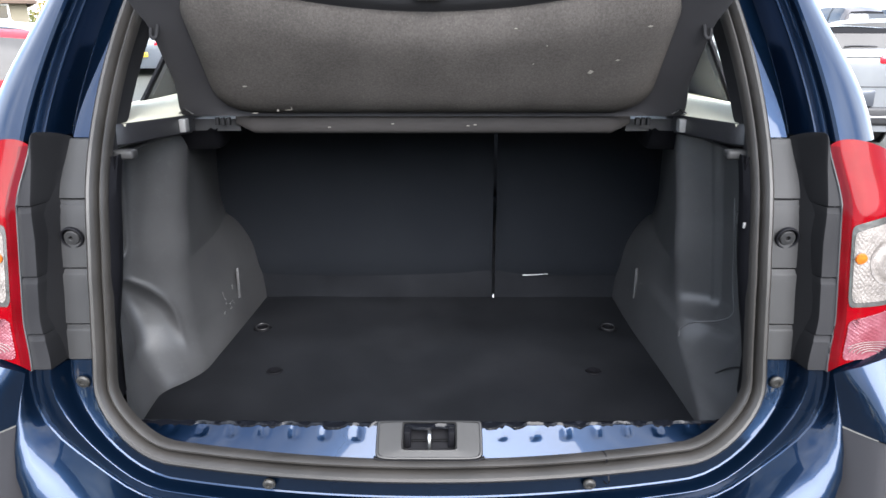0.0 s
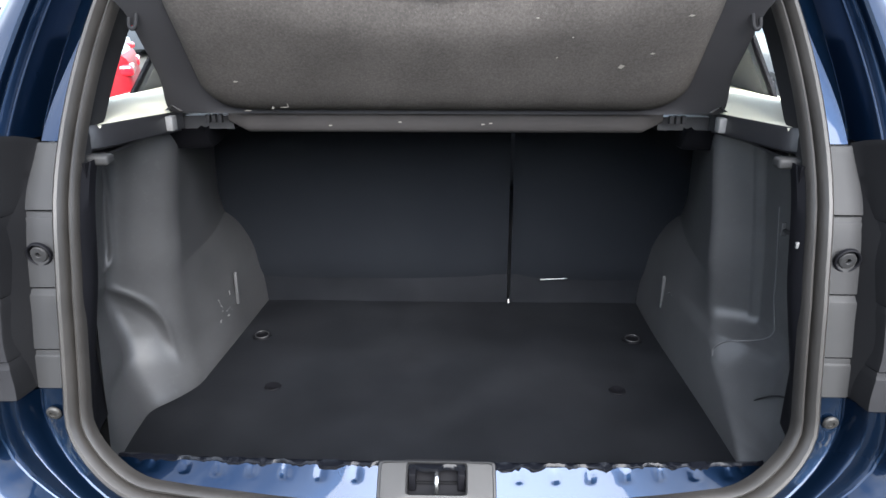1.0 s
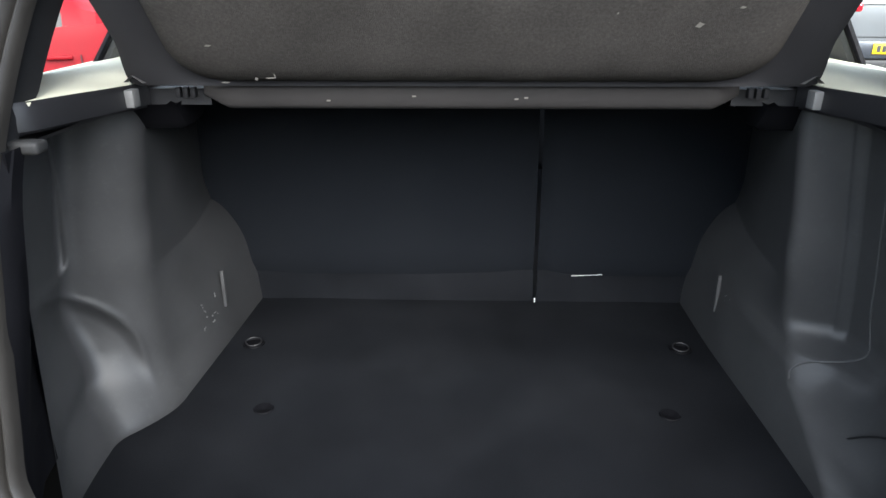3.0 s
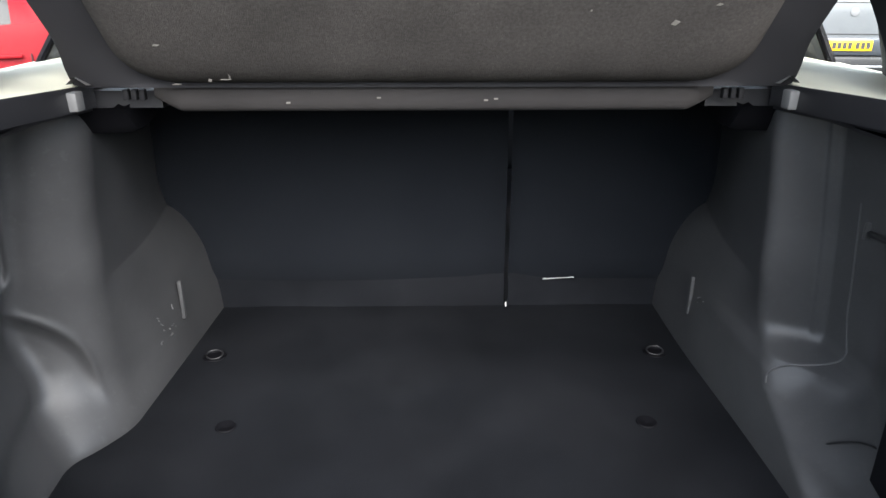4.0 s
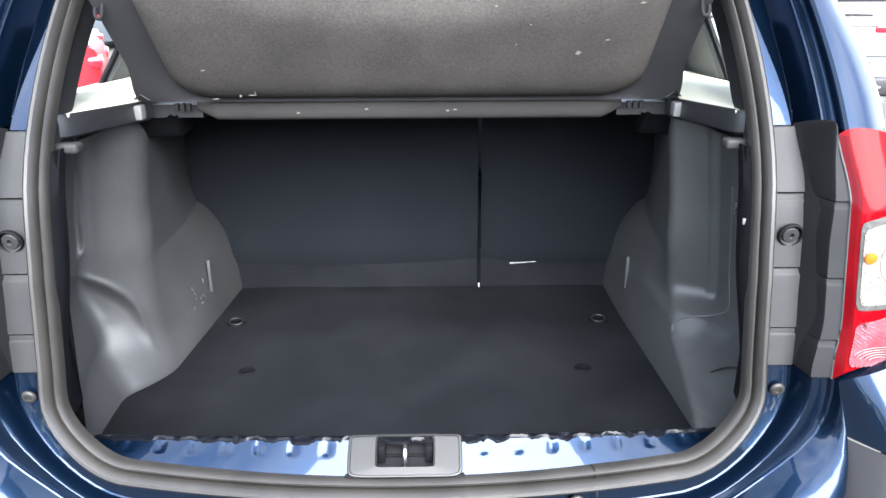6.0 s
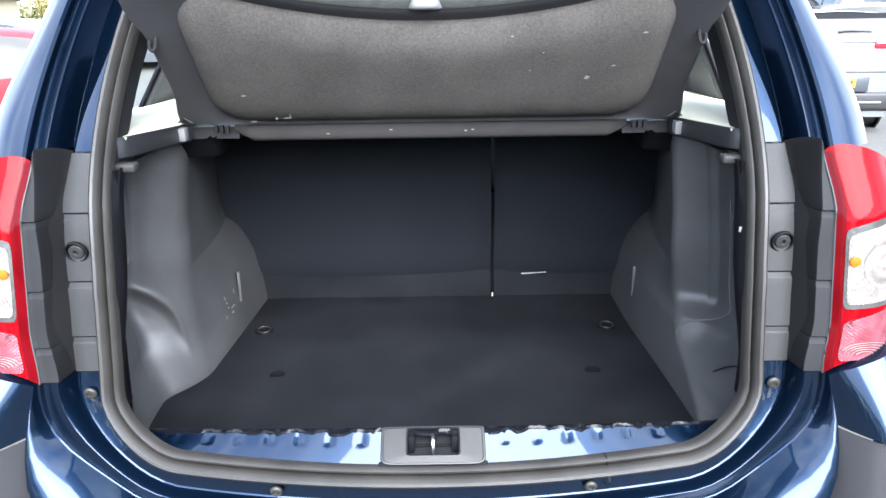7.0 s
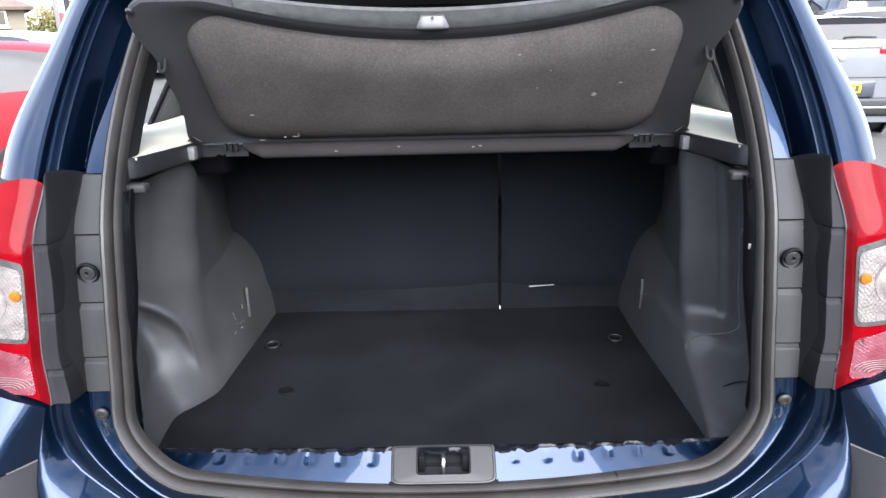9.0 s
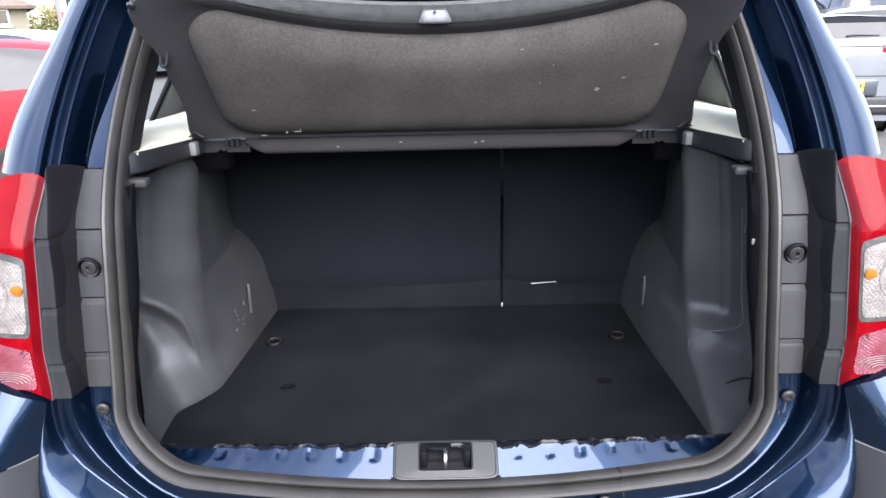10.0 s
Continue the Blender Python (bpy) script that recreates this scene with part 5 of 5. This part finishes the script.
for k in (0, 1):
    e = [v for v in bm.verts if abs(v.co.x - rows[0][k][0]) < 1e-3 or abs(v.co.x - rows[1][k][0]) < 1e-3]
    bm.faces.new(e)
part("roof", thicken(bm, 0.15), roof_tile, house)
for x in (-35.2, -32.4, -29.6, -26.8, -24.0):
    w = part("window", box(x - 0.85, x + 0.85, hy0 - 0.06, hy0 + 0.02, 1.96, 2.78, 0.02), white_gloss, house)
    part("pane", box(x - 0.76, x - 0.05, hy0 - 0.08, hy0 - 0.05, 2.05, 2.70, 0), dark_glass, w)
    part("pane", box(x + 0.05, x + 0.76, hy0 - 0.08, hy0 - 0.05, 2.05, 2.70, 0), dark_glass, w)
    part("sill", box(x - 0.92, x + 0.92, hy0 - 0.16, hy0 + 0.02, 1.88, 1.955, 0.01), white_gloss, w)
for y in (40.2, 44.0):
    w = part("window", box(hx1 - 0.02, hx1 + 0.06, y - 0.6, y + 0.6, 1.96, 2.78, 0.02), white_gloss, house)
    part("pane", box(hx1 + 0.05, hx1 + 0.08, y - 0.52, y - 0.04, 2.05, 2.70, 0), dark_glass, w)
    part("pane", box(hx1 + 0.05, hx1 + 0.08, y + 0.04, y + 0.52, 2.05, 2.70, 0), dark_glass, w)

house.matrix_world = Matrix.Translation((hx1, hy0, 0)) @ Matrix.Rotation(radians(33), 4, "Z") @ Matrix.Translation((-hx1, -hy0, 0))

sign = thing("sign_pole", "white and grey sign pole with a red panel", "sign")
part("pole", box(-14.34, -14.16, 26.0, 26.2, ground_z(26), 5.0, 0.02), clip_grey, sign)
part("board", box(-14.15, -13.94, 26.0, 26.15, ground_z(26), 5.2, 0.02), white_gloss, sign)
part("red_panel", box(-14.13, -13.95, 25.97, 26.0, 1.2, 2.25, 0.01), sign_red, sign)
part("dark_edge", box(-13.93, -13.80, 26.0, 26.2, ground_z(26), 5.1, 0.02), black_plastic, sign)


def tree(x, y, height, spread, leaf, seed):
    t = thing("tree", "autumn tree with thinning green and gold leaves", "tree", "trees beyond the car park")
    rng = random.Random(seed)
    bm = bmesh.new()
    base = Vector((x, y, ground_z(y)))
    top = base + Vector((rng.uniform(-0.3, 0.3), 0, height * 0.6))
    def limb(a, b, r0, r1):
        rows = []
        for k in range(5):
            f = k / 4
            p = a.lerp(b, f) + Vector((rng.uniform(-1, 1), rng.uniform(-1, 1), 0)) * 0.06 * f
            r = r0 + (r1 - r0) * f
            rows.append([p + Vector((r * math.cos(q), r * math.sin(q), 0)) for q in (2 * math.pi * i / 7 for i in range(7))])
        loft(rows, close_cols=True, bm=bm)
    limb(base, top, 0.16, 0.07)
    tips = []
    for k in range(16):
        s = base.lerp(top, 0.3 + 0.7 * k / 16)
        a = k * 2.4 + rng.random()
        e = s + Vector((math.cos(a) * spread * rng.uniform(0.4, 0.9), math.sin(a) * spread * rng.uniform(0.4, 0.9), height * rng.uniform(0.08, 0.38)))
        limb(s, e, 0.05, 0.012)
        tips += [e, s.lerp(e, 0.7)]
    part("trunk", bm, bark, t)
    bm = bmesh.new()
    for k in range(5200):
        c = rng.choice(tips) + Vector((rng.gauss(0, 0.45), rng.gauss(0, 0.45), rng.gauss(0, 0.38)))
        d = Vector((rng.gauss(0, 1), rng.gauss(0, 1), rng.gauss(0, 1))).normalized()
        s = d.orthogonal().normalized()
        w = rng.uniform(0.05, 0.10)
        bm.faces.new([bm.verts.new(c + q) for q in (d * w, s * w * 0.6, -d * w, -s * w * 0.6)])
    part("crown", bm, leaf, t)


for k, (x, y, h, s) in enumerate(((-25.6, 50, 2.9, 1.9), (-23.9, 48, 2.7, 1.8), (-22.6, 50, 3.2, 2.0), (-21.0, 48, 2.9, 2.0), (-27.2, 52, 3.1, 2.2))):
    tree(x, y, h, s, leaf_gold if k % 3 == 1 else leaf_green, 20 + k)
hedge_rng = random.Random(3)
bm = bmesh.new()


def sprig(c, small, large):
    d = Vector((hedge_rng.gauss(0, 1), hedge_rng.gauss(0, 1), hedge_rng.gauss(0, 1))).normalized()
    e = d.orthogonal().normalized()
    w = hedge_rng.uniform(small, large)
    bm.faces.new([bm.verts.new(c + q) for q in (d * w, e * w * 0.7, -d * w, -e * w * 0.7)])


for k in range(16000):
    sprig(Vector((hedge_rng.uniform(-40, -8), hedge_rng.uniform(51, 55), ground_z(50) + abs(hedge_rng.gauss(0, 0.85)) + 0.1)), 0.09, 0.2)
# unseen leaf ring behind the camera, added to cut low light and darken reflections
for k in range(7000):
    a, r = hedge_rng.uniform(math.pi - 0.35, 2 * math.pi + 0.35), hedge_rng.uniform(11.5, 13)
    sprig(Vector((r * math.cos(a), r * math.sin(a), GROUND + 2.9 * hedge_rng.random() ** 0.8 + 0.25 * math.sin(9 * a))), 0.12, 0.3)
tagged(part("hedge", bm, leaf_green), "far green and brown hedge, plus an added unseen ring that darkens the horizon", "hedge", kind="stuff")
